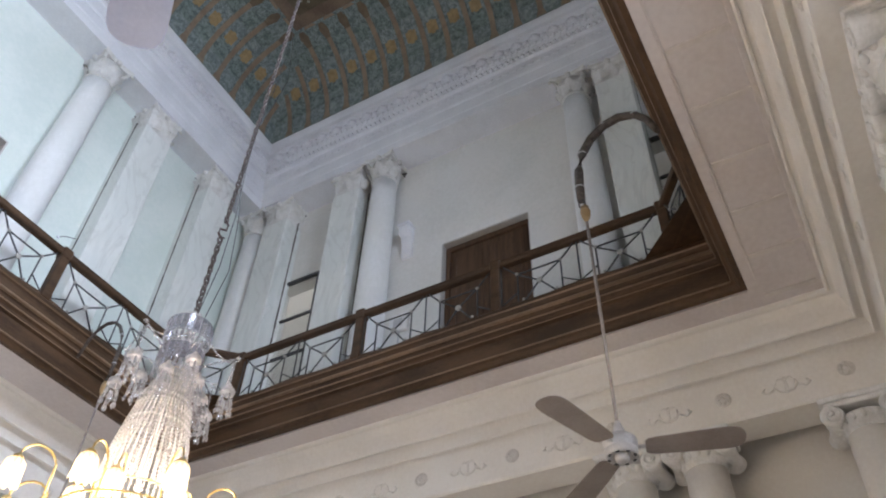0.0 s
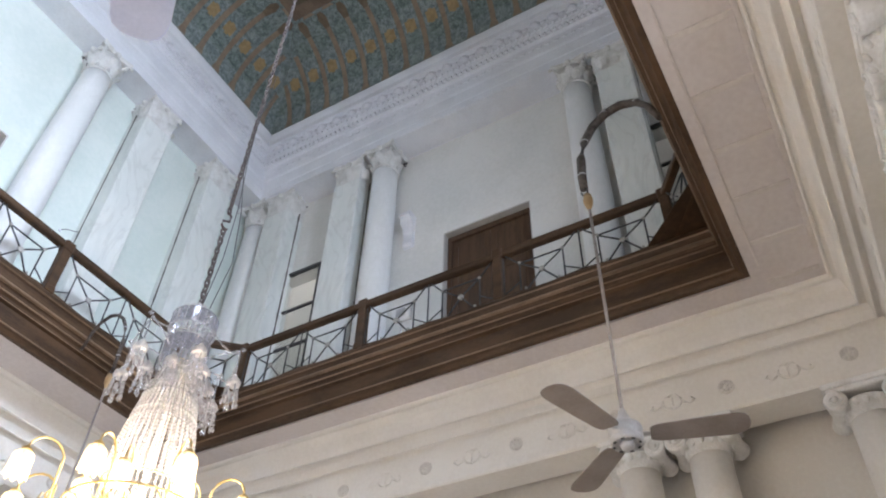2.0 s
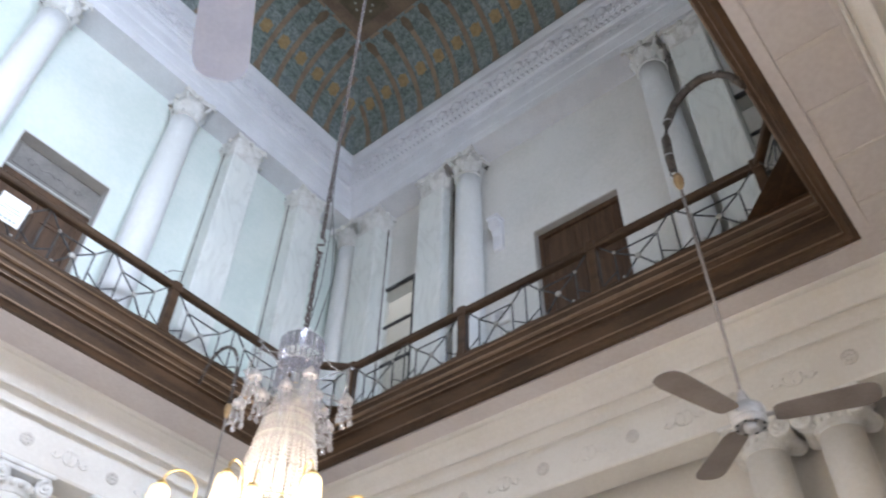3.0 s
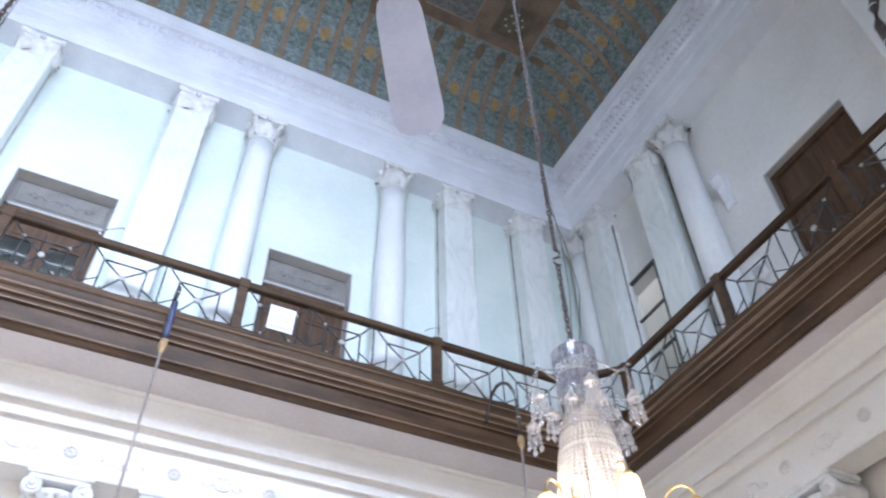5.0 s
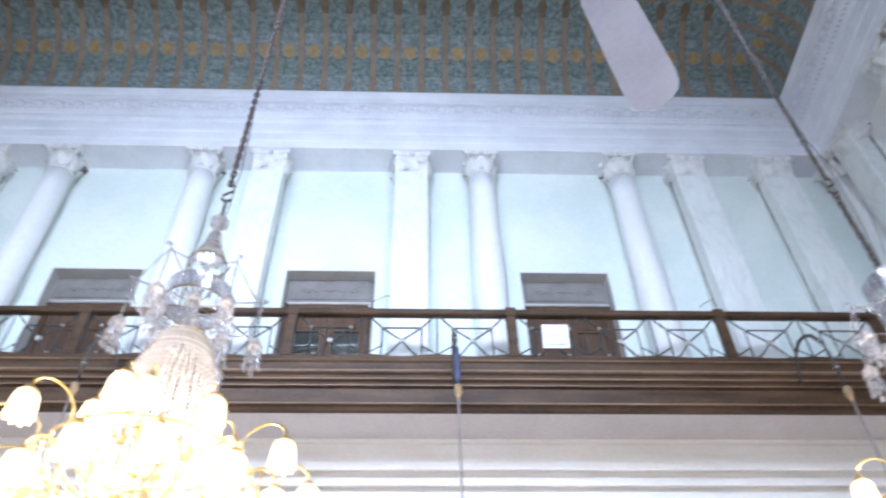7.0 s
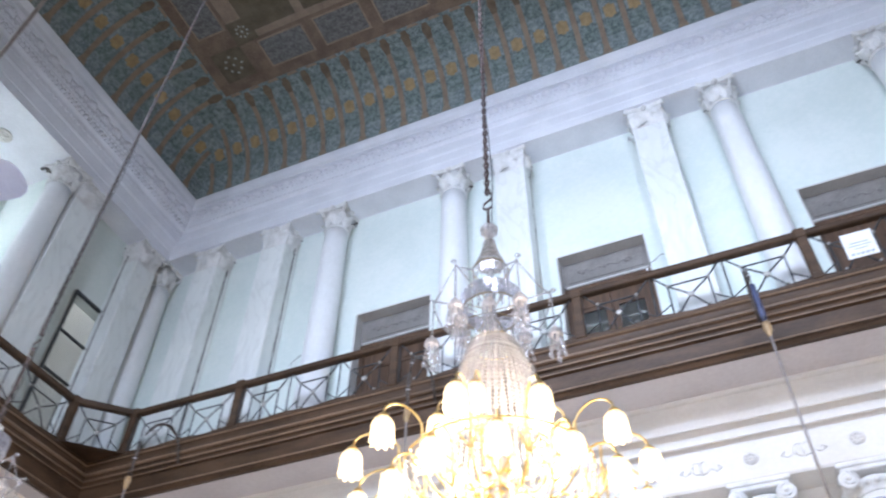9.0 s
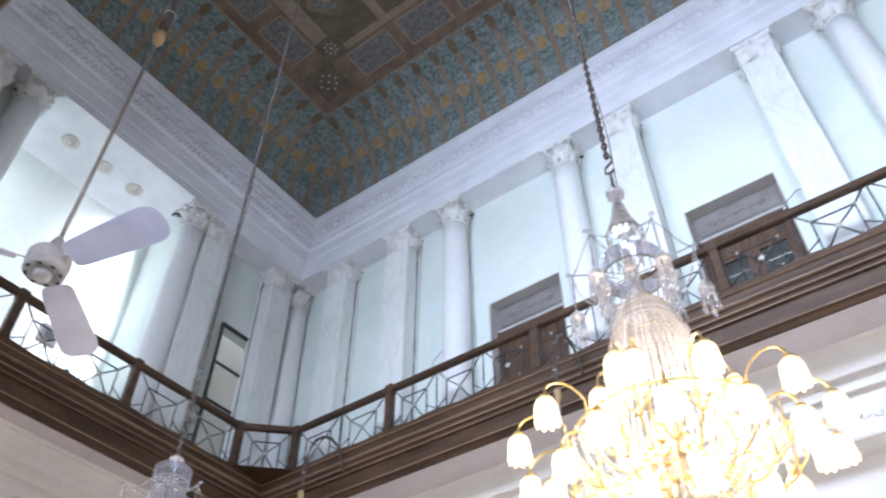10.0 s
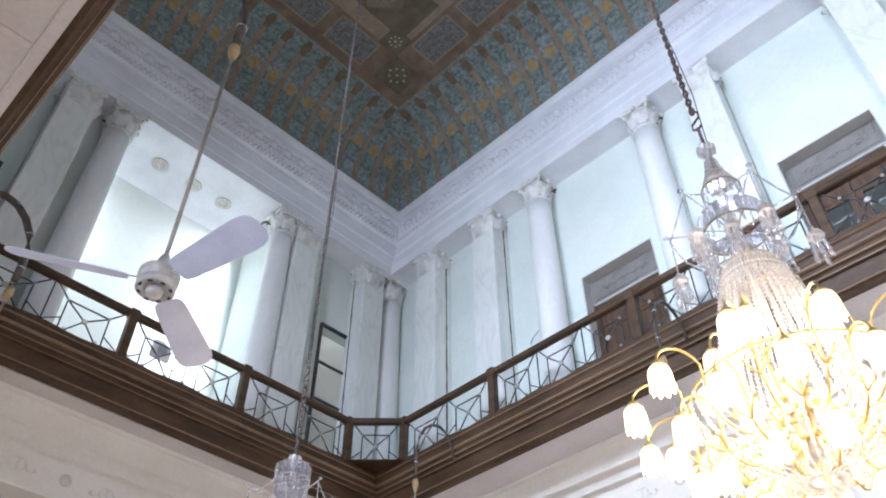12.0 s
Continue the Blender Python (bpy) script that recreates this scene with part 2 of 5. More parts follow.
def lit_shade(name, color, low, high):
    """Fluted glass lit from inside: brighter at the ribs and towards the open rim, dimmer at the neck."""
    m = glowing(name, color, high)
    n, l = m.node_tree.nodes, m.node_tree.links
    bs = n["Principled BSDF"]
    tc, gr, xyz = n.new("ShaderNodeTexCoord"), n.new("ShaderNodeTexGradient"), n.new("ShaderNodeSeparateXYZ")
    gr.gradient_type = "RADIAL"
    l.new(tc.outputs["Object"], gr.inputs[0])
    l.new(tc.outputs["Object"], xyz.inputs[0])
    fl = n.new("ShaderNodeMath")
    fl.operation = "MULTIPLY"
    fl.inputs[1].default_value = 20 * math.pi
    l.new(gr.outputs["Fac"], fl.inputs[0])
    sn = n.new("ShaderNodeMath")
    sn.operation = "SINE"
    l.new(fl.outputs[0], sn.inputs[0])
    rib = n.new("ShaderNodeMapRange")
    rib.inputs[1].default_value, rib.inputs[3].default_value, rib.inputs[4].default_value = -1.0, 0.42, 1.0
    l.new(sn.outputs[0], rib.inputs[0])
    ht = n.new("ShaderNodeMapRange")
    ht.inputs[1].default_value, ht.inputs[2].default_value = -0.01, -0.13
    ht.inputs[3].default_value, ht.inputs[4].default_value = low, high
    l.new(xyz.outputs[2], ht.inputs[0])
    mu = n.new("ShaderNodeMath")
    mu.operation = "MULTIPLY"
    l.new(rib.outputs[0], mu.inputs[0])
    l.new(ht.outputs[0], mu.inputs[1])
    l.new(mu.outputs[0], bs.inputs["Emission Strength"])
    bs.inputs["Alpha"].default_value = 0.8
    return m


M_SHADE = lit_shade("lit_glass_shade", (1.0, 0.76, 0.40), 0.9, 4.4)
M_BULB = glowing("lamp_bulb", (1.0, 0.84, 0.55), 9.0)
M_GLASS = bpy.data.materials.new("window_glass")
M_GLASS.use_nodes = True
gb = M_GLASS.node_tree.nodes["Principled BSDF"]
gb.inputs["Base Color"].default_value = (0.90, 0.93, 0.90, 1)
gb.inputs["Roughness"].default_value, gb.inputs["Transmission Weight"].default_value, gb.inputs["IOR"].default_value = 0.02, 0.97, 1.45


# ---- mesh building ----
class Geo:
    """Collects the faces of one mesh."""

    def __init__(self):
        self.v, self.f, self.m, self.s = [], [], [], []

    def face(self, ids, m=0, smooth=False):
        self.f.append(tuple(ids)), self.m.append(m), self.s.append(smooth)

    def box(self, x0, x1, y0, y1, z0, z1, m=0, turn=None):
        k = len(self.v)
        for p in ((x0, y0, z0), (x1, y0, z0), (x1, y1, z0), (x0, y1, z0), (x0, y0, z1), (x1, y0, z1), (x1, y1, z1), (x0, y1, z1)):
            self.v.append(tuple(turn @ Vector(p)) if turn else p)
        for q in ((0, 3, 2, 1), (4, 5, 6, 7), (0, 1, 5, 4), (1, 2, 6, 5), (2, 3, 7, 6), (3, 0, 4, 7)):
            self.face([k + i for i in q], m)
        return self

    def bevel_box(self, x0, x1, y0, y1, z0, z1, b, m=0, turn=None):
        """A box whose upright and level edges along z are chamfered by b."""
        loop = [(x0 + b, y0), (x1 - b, y0), (x1, y0 + b), (x1, y1 - b), (x1 - b, y1), (x0 + b, y1), (x0, y1 - b), (x0, y0 + b)]
        cx, cy = (x0 + x1) / 2, (y0 + y1) / 2
        sx, sy = 1 - 2 * b / (x1 - x0), 1 - 2 * b / (y1 - y0)
        rings = []
        for z, k in ((z0, 1), (z0 + b, 0), (z1 - b, 0), (z1, 1)):
            rings.append(len(self.v))
            for x, y in loop:
                p = (cx + (x - cx) * sx, cy + (y - cy) * sy, z) if k else (x, y, z)
                self.v.append(tuple(turn @ Vector(p)) if turn else p)
        for a, c in zip(rings, rings[1:]):
            for i in range(8):
                j = (i + 1) % 8
                self.face((a + i, a + j, c + j, c + i), m)
        self.face([rings[0] + i for i in reversed(range(8))], m)
        self.face([rings[-1] + i for i in range(8)], m)
        return self

    def lathe(self, prof, seg=24, at=(0, 0, 0), m=0, smooth=True, squash=(1, 1), turn=None):
        k = len(self.v)
        for r, z in prof:
            for i in range(seg):
                a = 2 * math.pi * i / seg
                p = Vector((r * math.cos(a) * squash[0], r * math.sin(a) * squash[1], z))
                if turn:
                    p = turn @ p
                self.v.append((at[0] + p.x, at[1] + p.y, at[2] + p.z))
        for j in range(len(prof) - 1):
            for i in range(seg):
                q = (i + 1) % seg
                self.face((k + j * seg + i, k + j * seg + q, k + (j + 1) * seg + q, k + (j + 1) * seg + i), m, smooth)
        if prof[0][0] > 1e-4:
            self.face([k + i for i in reversed(range(seg))], m)
        if prof[-1][0] > 1e-4:
            self.face([k + (len(prof) - 1) * seg + i for i in range(seg)], m)
        return self

    def tube(self, pts, r, seg=8, m=0, closed=False):
        pts = [Vector(p) for p in pts]
        k, n = len(self.v), len(pts)
        rad = r if isinstance(r, (list, tuple)) else [r] * n
        for i, p in enumerate(pts):
            if closed:
                d = pts[(i + 1) % n] - pts[i - 1]
            else:
                d = pts[min(i + 1, n - 1)] - pts[max(i - 1, 0)]
            d.normalize()
            u = d.orthogonal() if abs(d.z) > 0.95 else d.cross(Vector((0, 0, 1)))
            if abs(d.z) > 0.95:
                u = Vector((1, 0, 0)) - d * d.x
            u.normalize()
            w = d.cross(u)
            for s in range(seg):
                a = 2 * math.pi * s / seg
                self.v.append(tuple(p + rad[i] * (math.cos(a) * u + math.sin(a) * w)))
        for i in range(n if closed else n - 1):
            for s in range(seg):
                q, j = (s + 1) % seg, (i + 1) % n
                self.face((k + i * seg + s, k + i * seg + q, k + j * seg + q, k + j * seg + s), m, True)
        if not closed:
            self.face([k + s for s in reversed(range(seg))], m)
            self.face([k + (n - 1) * seg + s for s in range(seg)], m)
        return self

    def sweep(self, rect, prof, m=0, smooth=False):
        """Runs a profile of (offset outwards, height) round a rectangle, with mitred corners."""
        k = len(self.v)
        for i, (o, z) in enumerate(prof):
            x0, x1, y0, y1 = rect[i] if isinstance(rect, list) else rect
            self.v += [(x0 - o, y0 - o, z), (x1 + o, y0 - o, z), (x1 + o, y1 + o, z), (x0 - o, y1 + o, z)]
        for j in range(len(prof) - 1):
            mm = m[j] if isinstance(m, (list, tuple)) else m
            for i in range(4):
                q = (i + 1) % 4
                self.face((k + 4 * j + i, k + 4 * j + q, k + 4 * j + 4 + q, k + 4 * j + 4 + i), mm, smooth)
        return self

    def ball(self, at, r, m=0, seg=10, rows=6, sz=1.0):
        prof = [(max(1e-5, r * math.sin(math.pi * i / rows)), -r * sz * math.cos(math.pi * i / rows)) for i in range(rows + 1)]
        return self.lathe(prof, seg, at, m)

    def mesh(self, name, mats):
        me = bpy.data.meshes.new(name)
        me.from_pydata(self.v, [], self.f)
        for q in mats if isinstance(mats, (list, tuple)) else [mats]:
            me.materials.append(q)
        me.polygons.foreach_set("material_index", self.m)
        me.polygons.foreach_set("use_smooth", self.s)
        me.update()
        return me


def part(name, geo, mats, parent=None, label=""):
    """Links a Geo as one mesh object, under a thing or a part."""
    ob = new(name, geo.mesh(name, mats) if isinstance(geo, Geo) else geo)
    ob.parent = parent
    return tagged(ob, label)


def thing(name, label, category, m=None, group="", kind=""):
    ob = new(name)
    ob.empty_display_size = 0.1
    if m is not None:
        ob.matrix_basis = m
    return tagged(ob, label, category, group, kind)


def structure(name, geo, mats, label, category):
    return tagged(new(name, geo.mesh(name, mats)), label, category, kind="structure")


def wall_with_openings(axis, a0, a1, u0, u1, z0, z1, holes):
    """A wall a0..a1 thick, from u0 to u1 along it, with openings (u0, u1, z0, z1) cut right through."""
    g = Geo()

    def blk(p, q, r, s):
        if q - p > 1e-4 and s - r > 1e-4:
            if axis == "x":
                g.box(p, q, a0, a1, r, s)
            else:
                g.box(a0, a1, p, q, r, s)
    at = u0
    for h0, h1, b, t in sorted(holes):
        blk(at, h0, z0, z1)
        blk(h0, h1, z0, b)
        blk(h0, h1, t, z1)
        at = h1
    blk(at, u1, z0, z1)
    return g


TURN = {"F": 0, "R": -90, "L": 90, "N": 180}


def spot(side, u, o, z, rect=WELL, turn=0):
    """The pose of a thing at u along one side of the hall, o behind the edge of the well; its front looks to the well."""
    x0, x1, y0, y1 = rect
    x, y = {"F": (u, y1 + o), "R": (x1 + o, u), "L": (x0 - o, u), "N": (u, y0 - o)}[side]
    return pose(x, y, z, 0, 0, TURN[side] + turn)


# ---- floor and lower storey ----
structure("floor", Geo().box(-11.8, 8.9, -1.9, 9.9, -0.2, 0.0), M_FLOOR, "pale veined marble floor of the hall", "floor")
structure("wall_lower_north", Geo().box(-11.29, 8.41, 9.5, 9.8, 0, 8.0), M_CREAM, "cream plastered lower wall", "wall")
structure("wall_lower_south", wall_with_openings("x", -1.83, -1.52, -11.29, 8.41, 0, 7.2, [(d - 1.0, d + 1.0, 2.6, 5.4) for d in (-5.6, -1.4, 2.8)]), M_CREAM, "cream plastered lower wall with three tall windows", "wall")
structure("wall_lower_east", Geo().box(8.41, 8.71, -1.83, 9.8, 0, 8.0), M_CREAM, "cream plastered lower wall", "wall")
structure("wall_lower_west", Geo().box(-11.59, -11.29, -1.83, 9.8, 0, 8.0), M_CREAM, "cream plastered lower wall", "wall")

g = Geo().sweep(WELL, [(0.10, Z_FLOOR), (2.1, Z_FLOOR), (2.1, 7.50), (0.10, 7.50), (0.10, Z_FLOOR)])
structure("gallery_floor", g, M_CREAM, "gallery floor slab round the open well", "floor")

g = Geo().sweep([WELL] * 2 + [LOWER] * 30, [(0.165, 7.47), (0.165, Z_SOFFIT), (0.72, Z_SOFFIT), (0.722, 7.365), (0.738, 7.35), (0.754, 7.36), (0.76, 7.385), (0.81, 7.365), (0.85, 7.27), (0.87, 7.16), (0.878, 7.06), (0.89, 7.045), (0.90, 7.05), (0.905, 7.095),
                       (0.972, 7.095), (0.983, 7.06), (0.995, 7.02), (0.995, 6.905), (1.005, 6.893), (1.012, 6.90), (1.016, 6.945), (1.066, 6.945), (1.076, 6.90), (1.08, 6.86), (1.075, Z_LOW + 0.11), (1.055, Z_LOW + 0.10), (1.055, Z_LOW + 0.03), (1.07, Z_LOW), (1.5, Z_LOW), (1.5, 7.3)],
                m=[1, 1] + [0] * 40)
g.box(-11.29, 8.41, -1.52, -1.215, Z_LOW, 7.3)
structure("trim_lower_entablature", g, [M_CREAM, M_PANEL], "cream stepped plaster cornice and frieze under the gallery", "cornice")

# low plaster ridges that divide the soffit into panels
g = Geo()
for ry, rw in ((0.155, 0.012), (-0.415, 0.026)):
    g.bevel_box(XL, XR, ry - rw, ry + rw, Z_SOFFIT - 0.016, Z_SOFFIT + 0.003, 0.006)


def ridge(side, u, w=0.034):
    m = spot(side, u, 0.41, Z_SOFFIT, LOWER)
    g.bevel_box(-w, w, -0.265, 0.265, -0.016, 0.003, 0.006, 0, m)


for i in range(26):
    ridge("N", -9.2 + 0.655 * i + 0.03)
structure("trim_soffit_ridges", g, M_RIDGE, "thin raised plaster ridges round the soffit panels", "moulding")

# dark wooden fascia round the well: a shelf, three worn beads, a tall plain board and a low bead
FASCIA = [(0.12, 8.115), (-0.055, 8.115), (-0.065, 8.10), (-0.065, 8.055), (-0.05, 8.04), (-0.03, 8.02), (-0.02, 7.98), (-0.02, 7.925),
          (-0.045, 7.91), (-0.05, 7.895), (-0.045, 7.878), (-0.02, 7.868), (0.0, 7.85), (0.0, 7.805), (-0.022, 7.795), (-0.026, 7.782), (-0.02, 7.77), (0.005, 7.76),
          (0.02, 7.745), (0.02, 7.71), (0.0, 7.702), (0.0, 7.688), (0.02, 7.68), (0.045, 7.672), (0.08, 7.485), (0.052, 7.475), (0.047, 7.462), (0.052, 7.448), (0.085, 7.44),
          (0.10, 7.425), (0.12, 7.40), (0.175, 7.396), (0.175, 7.45)]
FASCIA_TONE = [1 if j in (3, 8, 9, 10, 14, 15, 20, 25, 26) else 0 for j in range(len(FASCIA) - 1)]
g = Geo().sweep([WELL] * 8 + [(XL + 0.05, XR - 0.05, YN, YF)] * 30, FASCIA, m=FASCIA_TONE)
structure("trim_gallery_fascia", g, [M_WOOD, M_WOOD_LIGHT], "dark teak fascia with worn mouldings round the well", "fascia")


# ---- upper walls ----
ZT = 16.7
DOORS = (-5.08, -1.40, 2.35)
structure("wall_north", wall_with_openings("x", 9.03, 9.33, -11.2, 8.3, 7.9, ZT, [(d - 0.72, d + 0.72, 7.9, 10.77) for d in DOORS]), M_WALL,
          "pale mint limewashed gallery wall with three door recesses", "wall")
structure("wall_east", wall_with_openings("y", 7.94, 8.24, -1.9, 9.4, 7.9, ZT, [(3.02, 4.56, 7.9, 10.97), (7.02, 7.98, 7.9, 11.45), (0.05, 1.02, 7.9, 11.5)]), M_WALL_GREY,
          "off-white limewashed gallery wall with a door", "wall")
structure("wall_west", wall_with_openings("y", -11.12, -10.82, -1.9, 9.4, 7.9, ZT, [(2.1, 5.75, 7.9, Z_ARCH + 0.06), (7.14, 8.10, 7.9, 11.57), (-0.1, 0.85, 7.9, 11.17)]), M_WALL,
          "pale mint limewashed gallery wall with a tall open bay", "wall")
structure("wall_south", wall_with_openings("x", -1.83, -1.53, -11.2, 8.3, 7.2, ZT, [(d - 1.1, d + 1.1, 9.6, 13.2) for d in (-5.6, -1.4, 2.8)]), M_WALL,
          "limewashed gallery wall with three tall windows", "wall")
for nm, bx in (("wall_alcove_back", (-12.25, -11.95, 0.6, 6.05, 7.9, 14.0)), ("wall_alcove_north", (-11.95, -11.12, 5.75, 6.05, 7.9, 14.0)), ("wall_alcove_south", (-11.95, -11.12, 0.6, 0.9, 7.9, 14.0))):
    structure(nm, Geo().box(*bx), M_WALL, "bright limewashed wall of the open bay", "wall")
structure("floor_alcove", Geo().box(-11.95, -11.12, 0.9, 5.75, 7.85, 8.05), M_CREAM, "pale floor of the open bay", "floor")
g = Geo().box(-11.95, -10.33, 0.9, 5.75, Z_ARCH + 0.004, Z_ARCH + 0.25)
structure("ceiling_alcove", g, M_PLASTER, "white plaster soffit of the open bay with rosettes", "ceiling")
g = Geo().box(8.80, 9.0, -1.0, 9.0, 7.9, 14.5).box(8.24, 8.8, -1.0, -0.8, 7.9, 12).box(8.24, 8.8, 8.8, 9.0, 7.9, 12).box(8.24, 8.8, -1, 9, 7.7, 7.9)
structure("wall_east_passage", g, M_WALL_GREY, "pale passage wall behind the glazed doors", "wall")
g = Geo().box(-12.1, -11.95, 6.1, 9.0, 7.9, 14.5).box(-11.95, -11.12, 8.8, 9.0, 7.9, 12).box(-11.95, -11.12, 6.1, 9, 7.7, 7.9)
g.box(-12.1, -11.95, -1.8, 0.6, 7.9, 14.5).box(-11.95, -11.12, -1.8, -1.6, 7.9, 12).box(-11.95, -11.12, -1.8, 0.6, 7.7, 7.9)
structure("wall_west_passage", g, M_WALL_GREY, "pale passage wall behind the glazed doors", "wall")

# ---- upper entablature and ceiling ----
ENTAB = [(1.03, Z_ARCH), (0.50, Z_ARCH), (0.50, 13.58), (0.488, 13.59), (0.482, 13.85), (0.466, 13.865), (0.455, 13.90), (0.465, 13.92), (0.455, 14.18),
                        (0.44, 14.20), (0.40, 14.22), (0.40, 14.34), (0.37, 14.355), (0.36, 14.39), (0.345, 14.41), (0.345, 14.66), (0.25, 14.665), (0.245, 14.68), (0.245, 14.80), (0.235, 14.82),
                        (0.215, 14.87), (0.20, 14.94), (0.20, Z_CEIL + 0.01), (0.4, Z_CEIL + 0.02)]


def between(z):
    k = min(1.0, max(0.0, (z - 13.6) / 0.85))
    return tuple(a + (b - a) * k for a, b in zip(UPPER, CORN))


g = Geo().sweep([between(z) for o, z in ENTAB], ENTAB)
entablature = structure("trim_upper_entablature", g, M_PLASTER, "white plaster entablature and cornice above the columns", "cornice")


def along(side, n_pitch, margin=0.0):
    x0, x1, y0, y1 = CORN
    a, b = (x0, x1) if side in "FN" else (y0, y1)
    n = int((b - a + 2 * margin) / n_pitch)
    start = (a + b) / 2 - n * n_pitch / 2
    return [start + n_pitch * (i + 0.5) for i in range(n)]


g = Geo()
for s in "FRLN":
    for u in along(s, 0.105, 0.38):
        g.box(-0.028, 0.028, -0.03, 0.06, 0, 0.085, 0, spot(s, u, 0.395, 14.24, CORN))
tagged(structure("trim_dentils", g, M_PLASTER, "row of small white plaster dentils", "moulding"), kind="stuff")
g = Geo()
for s in "FRLN":
    for u in along(s, 0.12, 0.33):
        g.ball(tuple(spot(s, u, 0.342, 14.425, CORN).translation), 0.034, 0, 6, 4, 1.3)
tagged(structure("trim_cornice_eggs", g, M_PLASTER, "row of small rounded plaster eggs over the dentils", "moulding"), kind="stuff")
# shell-fronted blocks under the cornice's top slab
mod = Geo().bevel_box(-0.105, 0.105, -0.05, 0.03, 0.03, 0.185, 0.02)
mod.lathe([(0.001, -0.075), (0.05, -0.066), (0.085, -0.035), (0.095, 0.0)], 10, (0, -0.05, 0.10), smooth=False, turn=pose(0, 0, 0, -90, 0, 0), squash=(1.0, 0.85))
mod.lathe([(0.001, -0.03), (0.022, -0.02), (0.028, 0.0)], 8, (0, -0.115, 0.10), turn=pose(0, 0, 0, -90, 0, 0))
for q in (-1, 1):
    mod.ball((q * 0.17, -0.012, 0.11), 0.036, 0, 6, 4, 1.2)
mod.v = [(p, q * 0.7, r) for p, q, r in mod.v]
mod = mod.mesh("modillion", M_RELIEF)
for s in "FRLN":
    for u in along(s, 0.36, 0.30):
        part("modillion", mod, None, entablature).matrix_basis = spot(s, u, 0.345, 14.475, CORN)
g = Geo()
for s in "RL":
    for u in along(s, 0.16, 0.45):
        m = spot(s, u, 0.462, 14.05, CORN)
        g.lathe([(0.058, 0.0), (0.05, 0.012), (0.022, 0.009), (0.001, 0.016)], 6, m=0, smooth=False, turn=m @ pose(0, 0, 0, 90, 0, 0))
tagged(structure("trim_frieze_beads", g, M_PLASTER, "low white beads along the upper frieze", "moulding"), kind="stuff")

# the painted cove and the flat painted ceiling, one mesh
A, HT, O0 = 1.32, 1.48, 0.20


def cove(t, lift=0.0):
    """Offset and height on the cove at t = 0 (cornice) to 1 (flat); lift stands off its face."""
    th = t * math.pi / 2
    return O0 - A * (1 - math.cos(th)) - lift * math.cos(th), Z_CEIL + HT * math.sin(th) - lift * math.sin(th)


CEIL_MATS = [M_TEAL, M_RIB, M_KNOB, M_GOLD, M_RUST, M_BLUE, M_OLIVE, M_PALE, M_TEAL_PALE, M_TEAL_DEEP]
g = Geo().sweep(CORN, [cove(i / 14) for i in range(15)], 0, True)
x0, x1, y0, y1 = CORN


def cove_strip(side, u, t0, t1, w0, w1, lift, m, steps=8):
    """A strip that follows the cove; it stops at the groins."""
    half = ((x1 - x0) if side in "FN" else (y1 - y0)) / 2
    mid = (x0 + x1) / 2 if side in "FN" else (y0 + y1) / 2
    k = len(g.v)
    rows = 0
    for i in range(steps + 1):
        t = t0 + (t1 - t0) * i / steps
        o, z = cove(t, lift)
        w = w0 + (w1 - w0) * i / steps
        lim = half + o - 0.02
        if abs(u - mid) > lim:
            break
        a, b = max(u - w, mid - lim), min(u + w, mid + lim)
        for q in (a, b):
            g.v.append(tuple(spot(side, q, o, z, CORN).translation))
        rows += 1
    for i in range(rows - 1):
        g.face((k + 2 * i, k + 2 * i + 1, k + 2 * i + 3, k + 2 * i + 2), m, True)


for s in "FRLN":
    us = along(s, 0.478, 0.2)
    for u in us:
        cove_strip(s, u, 0.0, 0.08, 0.10, 0.06, 0.012, 1, 2)
        cove_strip(s, u, 0.08, 0.90, 0.055, 0.055, 0.012, 1, 8)
        cove_strip(s, u, 0.80, 0.90, 0.06, 0.10, 0.020, 2, 3)
        cove_strip(s, u, 0.90, 0.97, 0.10, 0.05, 0.020, 2, 3)
    for u in us + [us[-1] + 0.478]:
        v = u - 0.239
        cove_strip(s, v, 0.0, 0.20, 0.15, 0.17, 0.006, 8, 3)
        cove_strip(s, v, 0.22, 0.37, 0.15, 0.13, 0.006, 9, 3)
        cove_strip(s, v, 0.40, 0.62, 0.165, 0.16, 0.005, 8, 4)
        cove_strip(s, v, 0.64, 0.78, 0.13, 0.15, 0.006, 9, 3)
        cove_strip(s, v, 0.395, 0.50, 0.112, 0.112, 0.016, 3, 3)
        cove_strip(s, v, 0.38, 0.395, 0.05, 0.04, 0.016, 3, 1)
        cove_strip(s, v, 0.50, 0.515, 0.05, 0.04, 0.016, 3, 1)
        cove_strip(s, v, 0.97, 1.0, 0.14, 0.10, 0.010, 1, 2)
ZF = Z_CEIL + HT


def plate(a, b, c, d, m, drop):
    z = ZF - drop
    k = len(g.v)
    g.v += [(a, c, z), (b, c, z), (b, d, z), (a, d, z)]
    g.face((k, k + 1, k + 2, k + 3), m)


